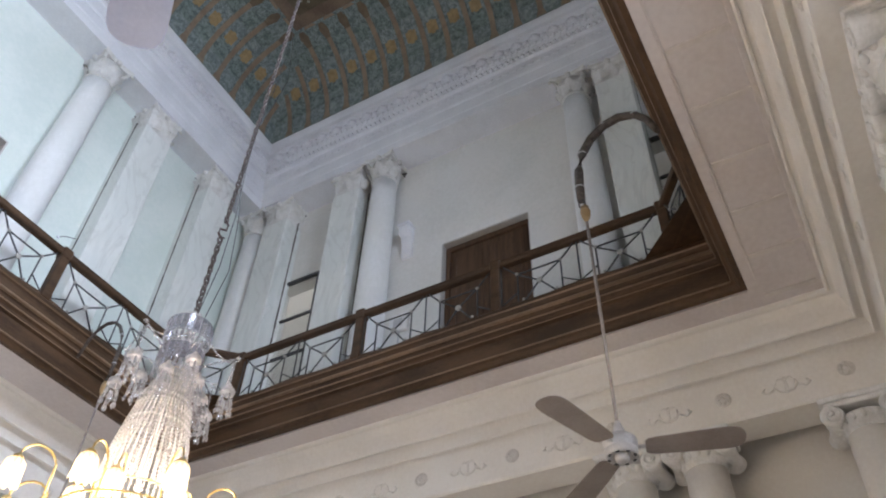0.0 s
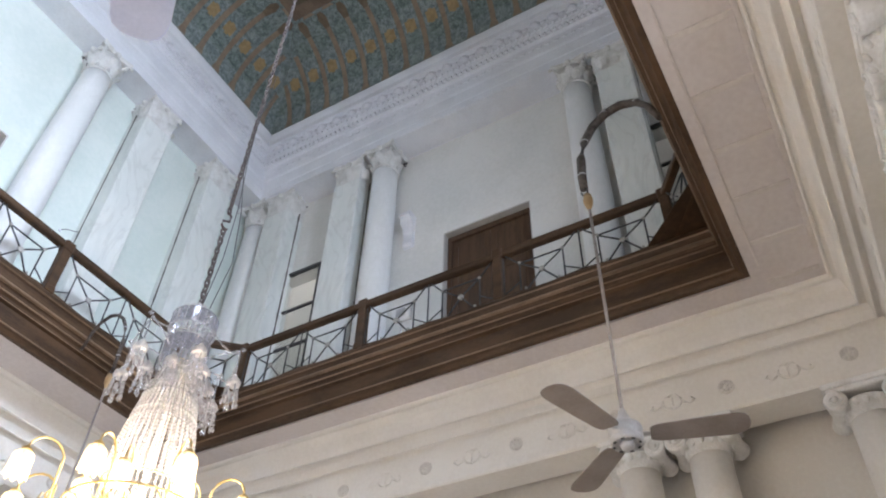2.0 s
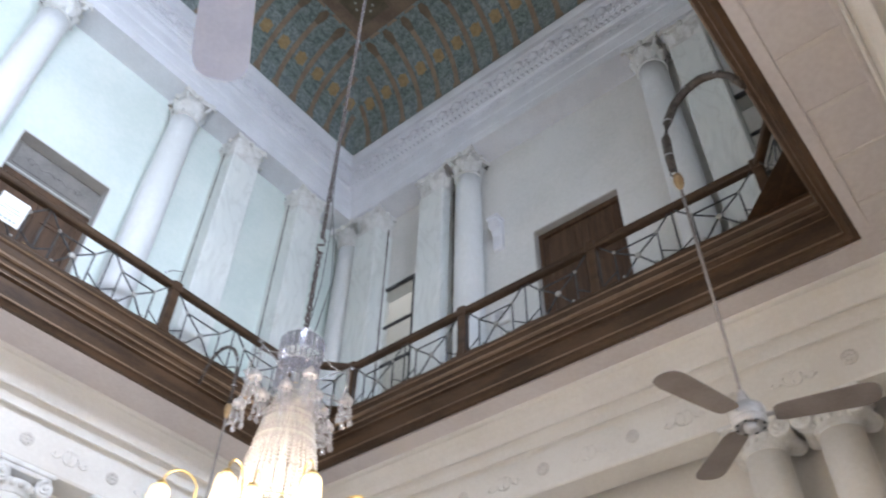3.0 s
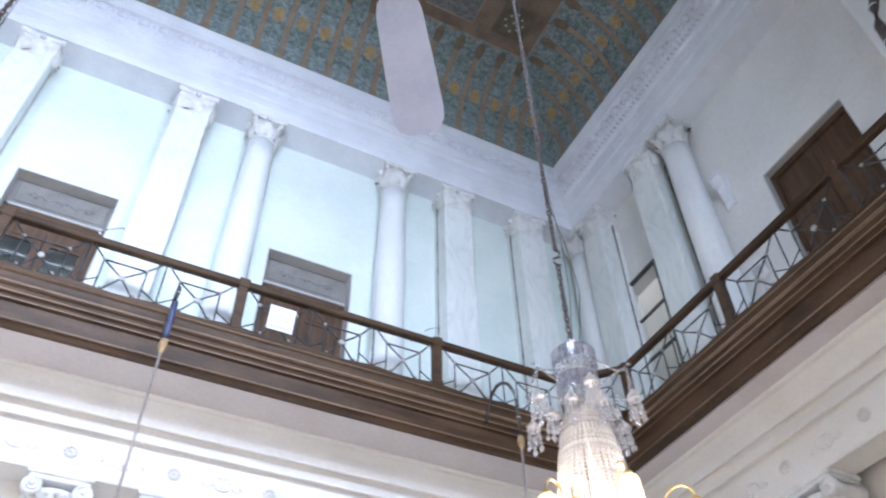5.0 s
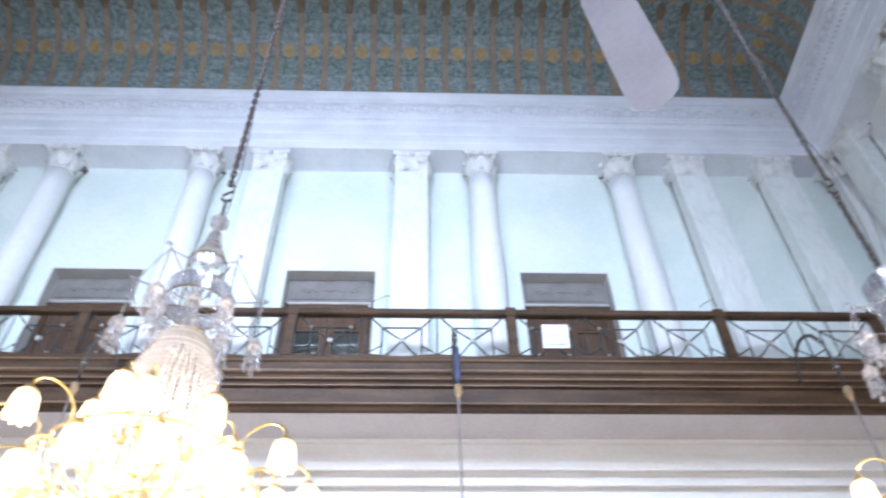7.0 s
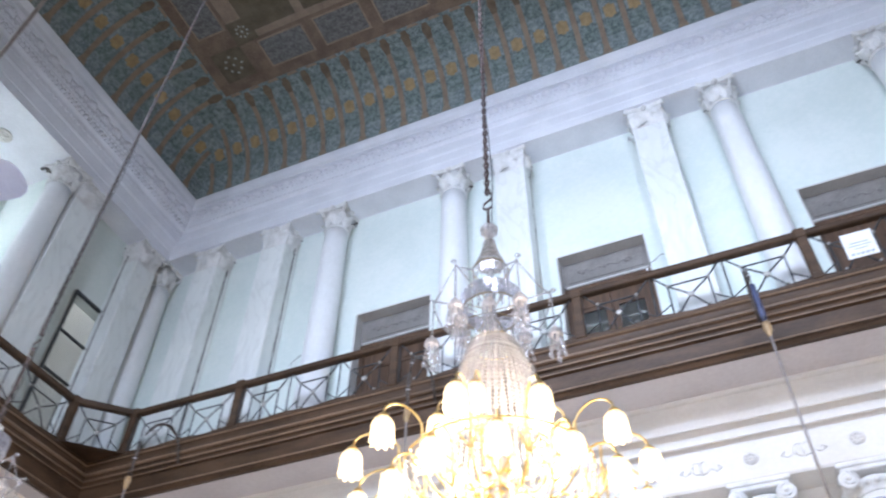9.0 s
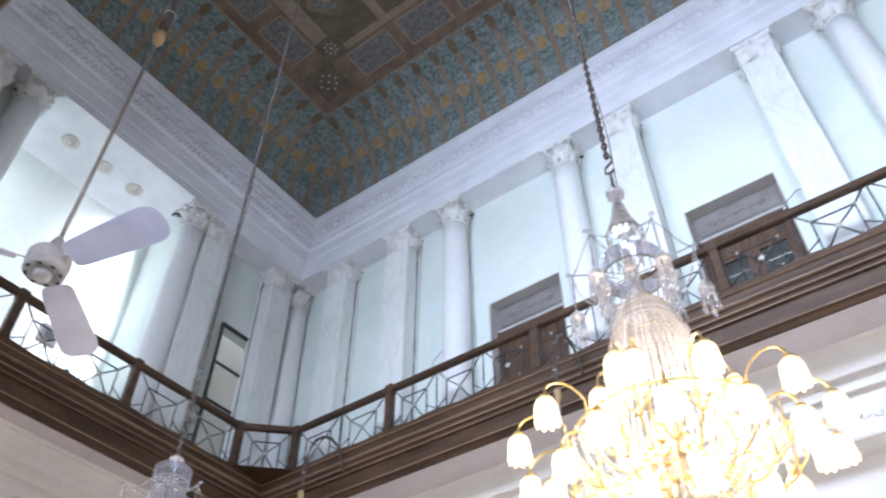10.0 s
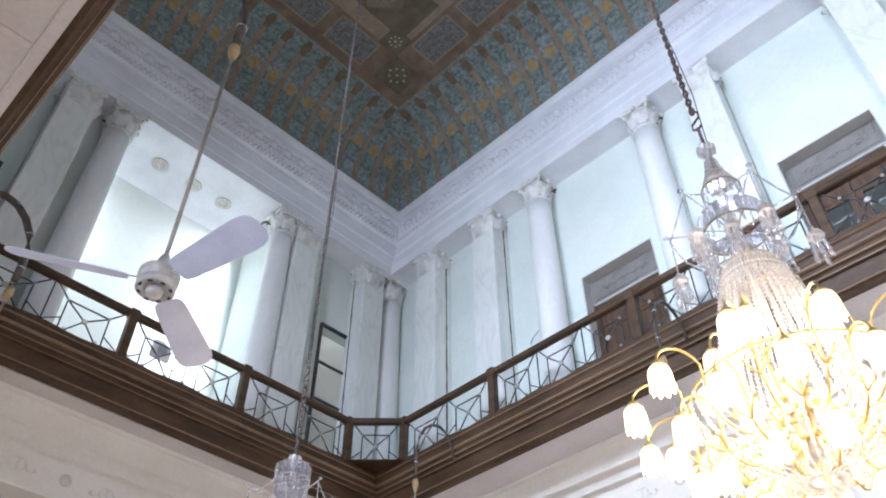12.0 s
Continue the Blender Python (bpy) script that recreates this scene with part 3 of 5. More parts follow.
ix0, ix1, iy0, iy1 = x0 - O0 + A, x1 + O0 - A, y0 - O0 + A, y1 + O0 - A
plate(ix0 - 0.02, ix1 + 0.02, iy0 - 0.02, iy1 + 0.02, 4, 0.0)
nb = 9
lx = (ix1 - ix0 - 2 * 1.25) / nb
for i in range(nb):
    for c, d in ((iy0 + 0.28, iy0 + 0.88), (iy1 - 0.88, iy1 - 0.28)):
        plate(ix0 + 1.25 + lx * i + 0.12, ix0 + 1.25 + lx * (i + 1) - 0.12, c - 0.04, d + 0.04, 1, 0.004)
        plate(ix0 + 1.25 + lx * i + 0.16, ix0 + 1.25 + lx * (i + 1) - 0.16, c, d, 5, 0.008)
nr = 3
ly = (iy1 - iy0 - 2 * 1.25) / nr
for i in range(nr):
    for a, b in ((ix0 + 0.28, ix0 + 0.88), (ix1 - 0.88, ix1 - 0.28)):
        plate(a - 0.04, b + 0.04, iy0 + 1.25 + ly * i + 0.12, iy0 + 1.25 + ly * (i + 1) - 0.12, 1, 0.004)
        plate(a, b, iy0 + 1.25 + ly * i + 0.16, iy0 + 1.25 + ly * (i + 1) - 0.16, 5, 0.008)


def diamond(cx, cy, r, m, drop):
    k = len(g.v)
    z = ZF - drop
    g.v += [(cx - r, cy, z), (cx, cy - r, z), (cx + r, cy, z), (cx, cy + r, z)]
    g.face((k, k + 1, k + 2, k + 3), m)


for sx, ex in ((1, ix0), (-1, ix1)):
    for sy, ey in ((1, iy0), (-1, iy1)):
        cx, cy = ex + sx * 0.62, ey + sy * 0.62
        plate(cx - 0.36, cx + 0.36, cy - 0.36, cy + 0.36, 6, 0.006)
        for dx, dy in ((0, 0), (0.2, 0), (-0.2, 0), (0, 0.2), (0, -0.2), (0.12, 0.12), (-0.12, 0.12), (0.12, -0.12), (-0.12, -0.12)):
            diamond(cx + dx, cy + dy, 0.035, 7, 0.012)
        cx, cy = ex + sx * 1.22, ey + sy * 1.22
        plate(cx - 0.26, cx + 0.26, cy - 0.26, cy + 0.26, 6, 0.006)
        for q in range(8):
            a = math.pi * q / 4
            diamond(cx + 0.12 * math.cos(a), cy + 0.12 * math.sin(a), 0.03, 7, 0.012)
        diamond(cx, cy, 0.04, 7, 0.012)
# inner field with crossing bands
plate(ix0 + 1.0, ix1 - 1.0, iy0 + 1.0, iy1 - 1.0, 1, 0.003)
for i in range(nb):
    cx = ix0 + 1.25 + lx * (i + 0.5)
    cy = (iy0 + iy1) / 2
    hw, hh = lx / 2 - 0.1, (iy1 - iy0) / 2 - 1.15
    plate(cx - hw, cx + hw, cy - hh, cy + hh, 6, 0.005)
    for sy in (-1, 1):
        diamond(cx, cy + sy * hh * 0.5, min(hw, hh * 0.5) * 0.92, 4, 0.008)
        diamond(cx, cy + sy * hh * 0.5, min(hw, hh * 0.5) * 0.62, 5, 0.011)
        diamond(cx, cy + sy * hh * 0.5, min(hw, hh * 0.5) * 0.25, 3, 0.014)
structure("ceiling", g, CEIL_MATS, "coved ceiling painted with teal panels, brown ribs and ochre squares", "ceiling")
structure("roof", Geo().box(-11.25, 8.35, -1.9, 9.5, 16.7, 16.9), M_PLASTER, "flat roof slab above the painted ceiling", "roof")


# ---- columns ----
def leaf_capital(r, h, half, square):
    """A leafy capital: bell, two rows of bent leaves, corner scrolls and a hollow-sided abacus."""
    c, leaves, scrolls = Geo(), [], []
    if square:
        for z0, z1, a0, a1 in ((0, 0.04, 1.06, 1.06), (0.04, h - 0.1, 1.0, 1.12)):
            k = len(c.v)
            for z, a in ((z0, a0), (z1, a1)):
                c.v += [(-r * a, -r * a * 0.75, z), (r * a, -r * a * 0.75, z), (r * a, r * a * 0.75, z), (-r * a, r * a * 0.75, z)]
            for i in range(4):
                j = (i + 1) % 4
                c.face((k + i, k + j, k + 4 + j, k + 4 + i))
    else:
        c.lathe([(r * 1.05, 0), (r * 1.12, 0.02), (r * 1.05, 0.045), (r * 0.97, 0.06), (r * 1.0, h * 0.5), (r * 1.15, h - 0.1)], 20)

    def leaf(ang, rad, z, ln, w):
        t = pose(rad * math.cos(ang), rad * math.sin(ang) * (0.78 if square else 1), z, 0, 0, math.degrees(ang) - 90)
        lf = Geo()
        pr = [(0.0, 0.0, 0.7), (0.018, ln * 0.4, 1.0), (0.035, ln * 0.75, 0.9), (0.072, ln, 0.6), (0.09, ln * 0.9, 0.3)]
        for d, zz, ww in pr:
            for q, dd in ((-1, 0.0), (-0.55, 0.012), (0, 0.022), (0.55, 0.012), (1, 0.0)):
                lf.v.append(tuple(t @ Vector((q * w * ww, d + dd, zz - 0.012 * abs(q) * (zz > ln * 0.6)))))
        for i in range(len(pr) - 1):
            for q in range(4):
                lf.face((5 * i + q, 5 * i + q + 1, 5 * i + 6 + q, 5 * i + 5 + q))
        leaves.append(lf)
    n = 8
    for i in range(n):
        rr = r * (1.22 if square and i % 2 else 1.0)
        leaf(2 * math.pi * (i + 0.5) / n, rr, 0.05, h * 0.36, r * 0.33)
        leaf(2 * math.pi * i / n, rr * 1.01, h * 0.22, h * 0.42, r * 0.34)
    for sx in (-1, 1):
        for sy in (-1, 1):
            px, py = sx * half * 0.84, sy * half * 0.84 * (0.8 if square else 1)
            d = Vector((sx, sy, 0)).normalized()
            pts = []
            for q in range(9):
                a = q / 8 * 4.6
                rad = 0.085 * (1 - q / 11)
                pts.append(Vector((px, py, h - 0.16)) + d * (rad * math.cos(a)) + Vector((0, 0, rad * math.sin(a))))
            sc = Geo().tube(pts, [0.028 - 0.0015 * q for q in range(9)], 5)
            sc.tube([Vector((px * 0.62, py * 0.62, h * 0.45)), Vector((px * 0.8, py * 0.8, h * 0.68)), Vector((px, py, h - 0.10))], [0.03, 0.03, 0.026], 5)
            scrolls.append(sc)
    k = len(c.v)
    ring = []
    for e in range(4):
        a = e * math.pi / 2
        for q in range(6):
            s = -1 + 2 * q / 6
            dep = half * (1 - 0.16 * (1 - s * s))
            p = Matrix.Rotation(a, 3, "Z") @ Vector((s * half, -dep, 0))
            ring.append((p.x, p.y * (0.8 if square else 1)))
    for z, sc in ((h - 0.085, 0.94), (h - 0.05, 1.0), (h, 1.0)):
        c.v += [(p * sc, q * sc, z) for p, q in ring]
    nn = len(ring)
    for j in range(2):
        for i in range(nn):
            q = (i + 1) % nn
            c.face((k + j * nn + i, k + j * nn + q, k + (j + 1) * nn + q, k + (j + 1) * nn + i))
    c.face([k + i for i in reversed(range(nn))])
    for e in range(4):
        a = e * math.pi / 2
        p = Matrix.Rotation(a, 3, "Z") @ Vector((0, -half * 0.9, h - 0.07))
        scrolls.append(Geo().ball((p.x, p.y * (0.8 if square else 1), p.z), 0.055, 0, 8, 5))
    return c, leaves, scrolls


def add_capital(t, r, half, square):
    base, leaves, scrolls = leaf_capital(r, CAP, half, square)
    cap = part("capital", base, M_CAPITAL, t, "weathered white leafy capital")
    cap.location.z = HC - CAP
    for lf in leaves:
        part("leaf", lf, M_CAPITAL, cap)
    # the two scrolls on the wall side are dark, the rest capital-coloured
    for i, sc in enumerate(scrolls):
        part("scroll" if i < 4 else "boss", sc, M_DARK if i in (1, 3) else M_CAPITAL, cap, "dark back scroll" if i in (1, 3) else "")


HC = Z_ARCH - Z_FLOOR
CAP = 0.58


def build_column():
    t = thing("column", "round white gallery column with a leafy plaster capital", "column", group="gallery columns")
    part("base", Geo().box(-0.33, 0.33, -0.27, 0.26, 0, 0.14).lathe([(0.32, 0.14), (0.335, 0.18), (0.32, 0.23), (0.285, 0.25), (0.28, 0.29), (0.30, 0.32), (0.285, 0.35), (0.262, 0.37)], 28), M_COLUMN, t)
    prof = [(0.258, 0.36)] + [(0.258 - 0.034 * (i / 10) ** 1.7, 0.40 + (HC - CAP - 0.40) * i / 10) for i in range(11)]
    part("shaft", Geo().lathe(prof, 32), M_COLUMN, t)
    add_capital(t, 0.228, 0.31, False)
    return t


def build_pilaster():
    t = thing("pilaster", "square veined marble pilaster with a leafy capital", "pilaster", group="gallery pilasters")
    part("base", Geo().bevel_box(-0.34, 0.34, -0.27, 0.235, 0, 0.16, 0.01).bevel_box(-0.32, 0.32, -0.255, 0.235, 0.16, 0.30, 0.03), M_MARBLE, t)
    g2 = Geo().bevel_box(-0.285, 0.285, -0.225, 0.232, 0.30, HC - CAP + 0.01, 0.012)
    part("shaft", g2, M_MARBLE, t)
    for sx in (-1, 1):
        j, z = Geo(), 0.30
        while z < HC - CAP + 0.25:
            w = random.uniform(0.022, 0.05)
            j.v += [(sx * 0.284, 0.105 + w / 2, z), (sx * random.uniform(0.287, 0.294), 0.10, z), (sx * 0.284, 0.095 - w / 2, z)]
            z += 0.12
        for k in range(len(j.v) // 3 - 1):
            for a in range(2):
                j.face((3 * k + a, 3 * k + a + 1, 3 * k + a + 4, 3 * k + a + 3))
        part("open_joint", j, M_DARK, t, "dark open joint against the wall")
    add_capital(t, 0.268, 0.335, True)
    return t


COLS = [("F", -6.31), ("F", -3.83), ("F", 1.10), ("F", 3.62), ("R", 5.68), ("R", 1.92), ("L", 5.78), ("L", 2.15), ("R", 8.70), ("L", 8.78)]
PILS = [("F", -9.25), ("F", -7.63), ("F", -2.67), ("F", -0.14), ("F", 4.86), ("F", 6.46), ("R", 8.04), ("R", 6.40), ("R", 1.24), ("R", -0.3), ("L", 8.10), ("L", 6.30), ("L", 1.36), ("L", -0.4)]
for u in (-6.24, -3.83, 1.10, 3.60):
    COLS.append(("N", u))
for u in (-9.05, -7.48, -2.67, -0.14, 4.83, 6.36):
    PILS.append(("N", u))
col, pil = build_column(), build_pilaster()
for i, (s, u) in enumerate(COLS):
    o = 0.77
    if u > 8.5:
        o = 0.79
    m = spot(s, u, o, Z_FLOOR, UPPER)
    if i == 0:
        col.matrix_basis = m
    else:
        copy_thing(col, m)
for i, (s, u) in enumerate(PILS):
    m = spot(s, u, 0.795, Z_FLOOR, UPPER)
    if i == 0:
        pil.matrix_basis = m
    else:
        copy_thing(pil, m)


# ---- lower scrolled columns ----
def build_lower_column():
    t = thing("column", "round white lower column with a scrolled capital", "column", group="lower columns")
    h = Z_LOW
    part("base", Geo().box(-0.32, 0.32, -0.27, 0.27, 0, 0.2).lathe([(0.31, 0.2), (0.325, 0.25), (0.30, 0.31), (0.27, 0.33), (0.285, 0.37), (0.26, 0.41)], 24), M_COLUMN, t)
    part("shaft", Geo().lathe([(0.25, 0.38)] + [(0.25 - 0.035 * (i / 8) ** 1.6, 0.4 + (h - 0.34 - 0.4) * i / 8) for i in range(9)], 28), M_CREAM, t)
    c = Geo().lathe([(0.215, h - 0.36), (0.235, h - 0.345), (0.22, h - 0.325), (0.25, h - 0.27), (0.275, h - 0.22), (0.25, h - 0.19)], 24)
    for q in range(16):
        a = 2 * math.pi * q / 16
        c.ball((0.255 * math.cos(a), 0.255 * math.sin(a), h - 0.245), 0.035, 0, 6, 5, 1.4)
    for sx in (-1, 1):
        c.lathe([(0.10, -0.27), (0.115, -0.24), (0.085, -0.12), (0.075, 0), (0.085, 0.12), (0.115, 0.24), (0.10, 0.27)], 16, (sx * 0.27, 0, h - 0.20), turn=pose(0, 0, 0, 90, 0, 0))
        for sy in (-1, 1):
            pts = [Vector((sx * 0.27 + 0.088 * (1 - q / 16) * math.cos(q * 0.62 + 1.57) * sx, sy * 0.275, h - 0.20 + 0.088 * (1 - q / 16) * math.sin(q * 0.62 + 1.57))) for q in range(15)]
            c.tube(pts, 0.014, 5)
            c.ball((sx * 0.27, sy * 0.275, h - 0.20), 0.028, 0, 8, 5)
    c.bevel_box(-0.33, 0.33, -0.25, 0.25, h - 0.11, h - 0.055, 0.012)
    c.bevel_box(-0.36, 0.36, -0.27, 0.26, h - 0.055, h + 0.002, 0.012)
    part("capital", c, M_CAPITAL, t, "white plaster capital with scrolls")
    return t


LOWS = [("F", u) for u in (-9.05, -7.48, -6.24, -3.83, -2.67, -0.10, 1.10, 3.60, 4.83, 6.36)] + [("R", u) for u in (-0.34, 1.26, 2.02, 5.62, 6.46, 7.92)] + [("L", u) for u in (-0.34, 1.2, 2.0, 5.5, 6.3, 7.92)] + [("N", u) for u in (-7.1, -3.83, -2.67, 3.80, 4.60)]
lowcol = build_lower_column()
for i, (s, u) in enumerate(LOWS):
    m = spot(s, u, 1.50 if s == "N" else 1.30, 0, LOWER)
    if i == 0:
        lowcol.matrix_basis = m
    else:
        copy_thing(lowcol, m)

M_ORN = paint("grey_beige_plaster", (0.64, 0.61, 0.57), (0.74, 0.715, 0.675), 0.7, scale=8, fine=40, bump=0.2)
# rosettes and anchor-like ornaments on the lower frieze
ros = Geo().lathe([(0.085, 0), (0.085, 0.02), (0.07, 0.028), (0.05, 0.012), (0.045, 0.02), (0.001, 0.02)], 16, turn=pose(0, 0, 0, 90, 0, 0))
for q in range(8):
    a = 2 * math.pi * q / 8
    ros.ball((0.055 * math.cos(a), -0.022, 0.055 * math.sin(a)), 0.022, 0, 6, 4)
ros.ball((0, -0.025, 0), 0.022, 0, 8, 5)
anc = Geo()
anc.tube([(0, -0.008, -0.08), (0, -0.012, 0.08)], 0.013, 6)
for sx in (-1, 1):
    anc.tube([(0, -0.01, -0.08), (sx * 0.06, -0.012, -0.06), (sx * 0.10, -0.012, -0.01), (sx * 0.085, -0.012, 0.03)], [0.016, 0.018, 0.015, 0.008], 6)
    anc.tube([(sx * 0.11, -0.01, -0.03), (sx * 0.17, -0.012, -0.06), (sx * 0.22, -0.012, -0.03), (sx * 0.19, -0.012, 0.0)], [0.012, 0.016, 0.016, 0.01], 6)
    anc.tube([(0, -0.01, 0.05), (sx * 0.05, -0.012, 0.075), (sx * 0.07, -0.01, 0.05)], [0.012, 0.012, 0.006], 6)
anc.v = [(p * 1.1, q * 0.24, r * 1.15) for p, q, r in anc.v]
ros.v = [(p, q * 0.55, r) for p, q, r in ros.v]
ros_me, anc_me = ros.mesh("frieze_rosette", M_ORN), anc.mesh("frieze_scroll", M_CREAM)
for s, u0, n, pitch in (("F", -9.58, 14, 1.185), ("R", -0.35, 8, 1.235), ("L", -0.35, 8, 1.235), ("N", -9.58, 14, 1.185)):
    for i in range(n):
        for me, nm, du, lab in ((ros_me, "frieze_rosette", 0, "small grey plaster rosette on the lower frieze"), (anc_me, "frieze_scroll", 0.59, "scrolled plaster ornament on the lower frieze")):
            u = u0 + pitch * i + du
            lo_u, hi_u = ((XL - 0.7, XR + 0.7) if s in "FN" else (-0.7, YF + 0.9))
            if lo_u < u < hi_u:
                ob = tagged(new(nm, me), lab, "rosette" if du == 0 else "ornament", "frieze ornaments")
                ob.matrix_basis = spot(s, u, 1.075, 6.63, LOWER)


# ---- doors of the gallery ----
def carved_overpanel():
    c = Geo().box(-0.70, 0.70, -0.03, 0.03, 0, 0.50)
    c.bevel_box(-0.62, 0.62, -0.045, 0.0, 0.06, 0.44, 0.01)
    for sx in (-1, 1):
        pts = [Vector((sx * (0.05 + 0.028 * q), -0.05, 0.25 + 0.03 * math.sin(q * 0.9))) for q in range(16)]
        c.tube(pts, [0.02 - 0.0008 * q for q in range(16)], 5)
        c.tube([Vector((sx * (0.38 + 0.05 * math.cos(q)), -0.05, 0.25 + 0.06 * math.sin(q))) for q in (0, 0.9, 1.8, 2.7, 3.6, 4.5)], 0.014, 5)
    c.ball((0, -0.05, 0.25), 0.035, 0, 8, 5)
    c.v = [(p, max(q, -0.045) + min(0, q + 0.045) * 0.28, r) for p, q, r in c.v]
    return c


def build_gallery_door(x, glazed):
    lab = "double teak door with glass panes in a grey recess" if glazed else "closed dark teak double door in a grey recess"
    t = thing("door", lab, "door", pose(x, 9.27, Z_FLOOR), "doors of the long gallery wall")
    fr = Geo().box(-0.722, -0.70, -0.243, 0.06, 0, 2.722).box(0.70, 0.722, -0.243, 0.06, 0, 2.722).box(-0.70, 0.70, -0.243, 0.06, 2.70, 2.722)
    part("reveal", fr, M_REVEAL, t, "grey plastered reveal")
    ov = part("overdoor_panel", carved_overpanel(), M_GREY, t, "grey carved panel over the door")
    ov.location = (0, 0.0, 2.20)
    part("transom_bead", Geo().bevel_box(-0.66, 0.70, -0.06, 0.04, 2.155, 2.20, 0.012), M_REVEAL, t, "pale grey bead under the carved panel")
    part("door_frame", Geo().box(-0.70, -0.60, -0.03, 0.06, 0, 2.155).box(0.60, 0.70, -0.03, 0.06, 0, 2.155).box(-0.60, 0.60, -0.03, 0.06, 2.06, 2.155), M_DOOR, t)
    for sx in (-1, 1):
        a, b = (0.005, 0.595) if sx > 0 else (-0.595, -0.005)
        lf = Geo().box(a, a + 0.10, -0.01, 0.035, 0.01, 2.05).box(b - 0.10, b, -0.01, 0.035, 0.01, 2.05)
        lf.box(a + 0.1, b - 0.1, -0.01, 0.035, 0.01, 0.22).box(a + 0.1, b - 0.1, -0.01, 0.035, 0.80, 0.92).box(a + 0.1, b - 0.1, -0.01, 0.035, 1.62, 2.05)
        lf.box(a + 0.1, b - 0.1, 0.005, 0.02, 0.22, 0.80)
        lf.bevel_box(a + 0.14, b - 0.14, -0.008, 0.012, 0.27, 0.75, 0.006)
        lf.bevel_box(a + 0.14, b - 0.14, -0.022, 0.0, 1.68, 1.98, 0.008)
        if not glazed:
            lf.box(a + 0.1, b - 0.1, 0.005, 0.02, 0.92, 1.62).bevel_box(a + 0.13, b - 0.13, -0.01, 0.01, 0.97, 1.57, 0.008)
        leaf = part("door_leaf", lf, M_DOOR, t)
        if glazed:
            pane = part("pane", Geo().box(a + 0.1, b - 0.1, 0.008, 0.016, 0.92, 1.62), M_GLASS, leaf, "greenish glass pane")
            part("curtain_rail", Geo().box(a + 0.1, b - 0.1, 0.03, 0.05, 1.12, 1.17).box(a + 0.1, b - 0.1, 0.03, 0.05, 1.36, 1.40), M_SHEET, leaf, "pale slat behind the glass")
        part("handle", Geo().tube([(sx * 0.06, -0.012, 1.02), (sx * 0.06, -0.05, 1.02), (sx * 0.06, -0.05, 1.14), (sx * 0.06, -0.012, 1.14)], 0.008, 6), M_BRASS, leaf, "small brass pull handle")
    return t


for x, gl in zip(DOORS, (False, True, False)):
    build_gallery_door(x, gl)
structure("wall_north_passage", Geo().box(-6.2, 3.4, 9.85, 10.0, 7.9, 11.2).box(-6.2, 3.4, 9.33, 9.85, 11.0, 11.2).box(-6.2, 3.4, 9.33, 9.85, 7.75, 7.9).box(-6.3, -6.2, 9.33, 10, 7.75, 11.2).box(3.4, 3.5, 9.33, 10, 7.75, 11.2), M_WALL_GREY, "plain passage wall behind the doors", "wall")

# door of the east wall
t = thing("door", "tall closed dark teak plank door in a plain grey recess", "door", pose(8.06, 3.79, Z_FLOOR, 0, 0, -90))
part("reveal", Geo().box(-0.772, -0.755, -0.115, 0.1, 0, 2.92).box(0.755, 0.772, -0.115, 0.1, 0, 2.92).box(-0.755, 0.755, -0.115, 0.1, 2.90, 2.92), M_REVEAL, t, "grey plastered reveal")
part("door_frame", Geo().box(-0.755, -0.68, 0.0, 0.08, 0, 2.90).box(0.68, 0.755, 0.0, 0.08, 0, 2.90).box(-0.68, 0.68, 0.0, 0.08, 2.80, 2.90), M_DOOR, t)
for sx in (-1, 1):
    a, b = (0.004, 0.676) if sx > 0 else (-0.676, -0.004)
    lf = Geo().box(a, b, 0.035, 0.06, 0.01, 2.79)
    for z0, z1 in ((0.15, 0.9), (1.05, 1.7), (1.85, 2.65)):
        lf.bevel_box(a + 0.10, b - 0.10, 0.02, 0.04, z0, z1, 0.01)
    leaf = part("door_leaf", lf, M_DOOR, t)
    part("handle", Geo().tube([(sx * 0.07, 0.034, 1.0), (sx * 0.07, -0.01, 1.0), (sx * 0.07, -0.01, 1.13), (sx * 0.07, 0.034, 1.13)], 0.008, 6), M_BRASS, leaf, "small brass pull handle")


def glazed_screen(side, u, w, top, name="glazed_door"):
    t = thing(name, "narrow dark-framed glazed door between pilasters", "glazed door", spot(side, u, 1.00, Z_FLOOR, UPPER))
    h = top - Z_FLOOR
    fr = Geo().box(-w / 2, -w / 2 + 0.04, -0.04, 0.03, 0, h).box(w / 2 - 0.04, w / 2, -0.04, 0.03, 0, h).box(-w / 2 + 0.04, w / 2 - 0.04, -0.04, 0.03, h - 0.05, h).box(-w / 2 + 0.04, w / 2 - 0.04, -0.04, 0.03, 0, 0.1)
    for z in (h - 0.92, h - 1.75):
        fr.box(-w / 2 + 0.04, w / 2 - 0.04, -0.03, 0.02, z - 0.018, z + 0.018)
    part("frame", fr, M_IRON, t, "thin dark frame")
    for z0, z1 in ((0.1, h - 1.768), (h - 1.732, h - 0.938), (h - 0.902, h - 0.05)):
        p = part("pane", Geo().box(-w / 2 + 0.04, w / 2 - 0.04, -0.006, 0.0, z0, z1), M_GLASS, t, "greenish glass pane")
        p.visible_shadow = False


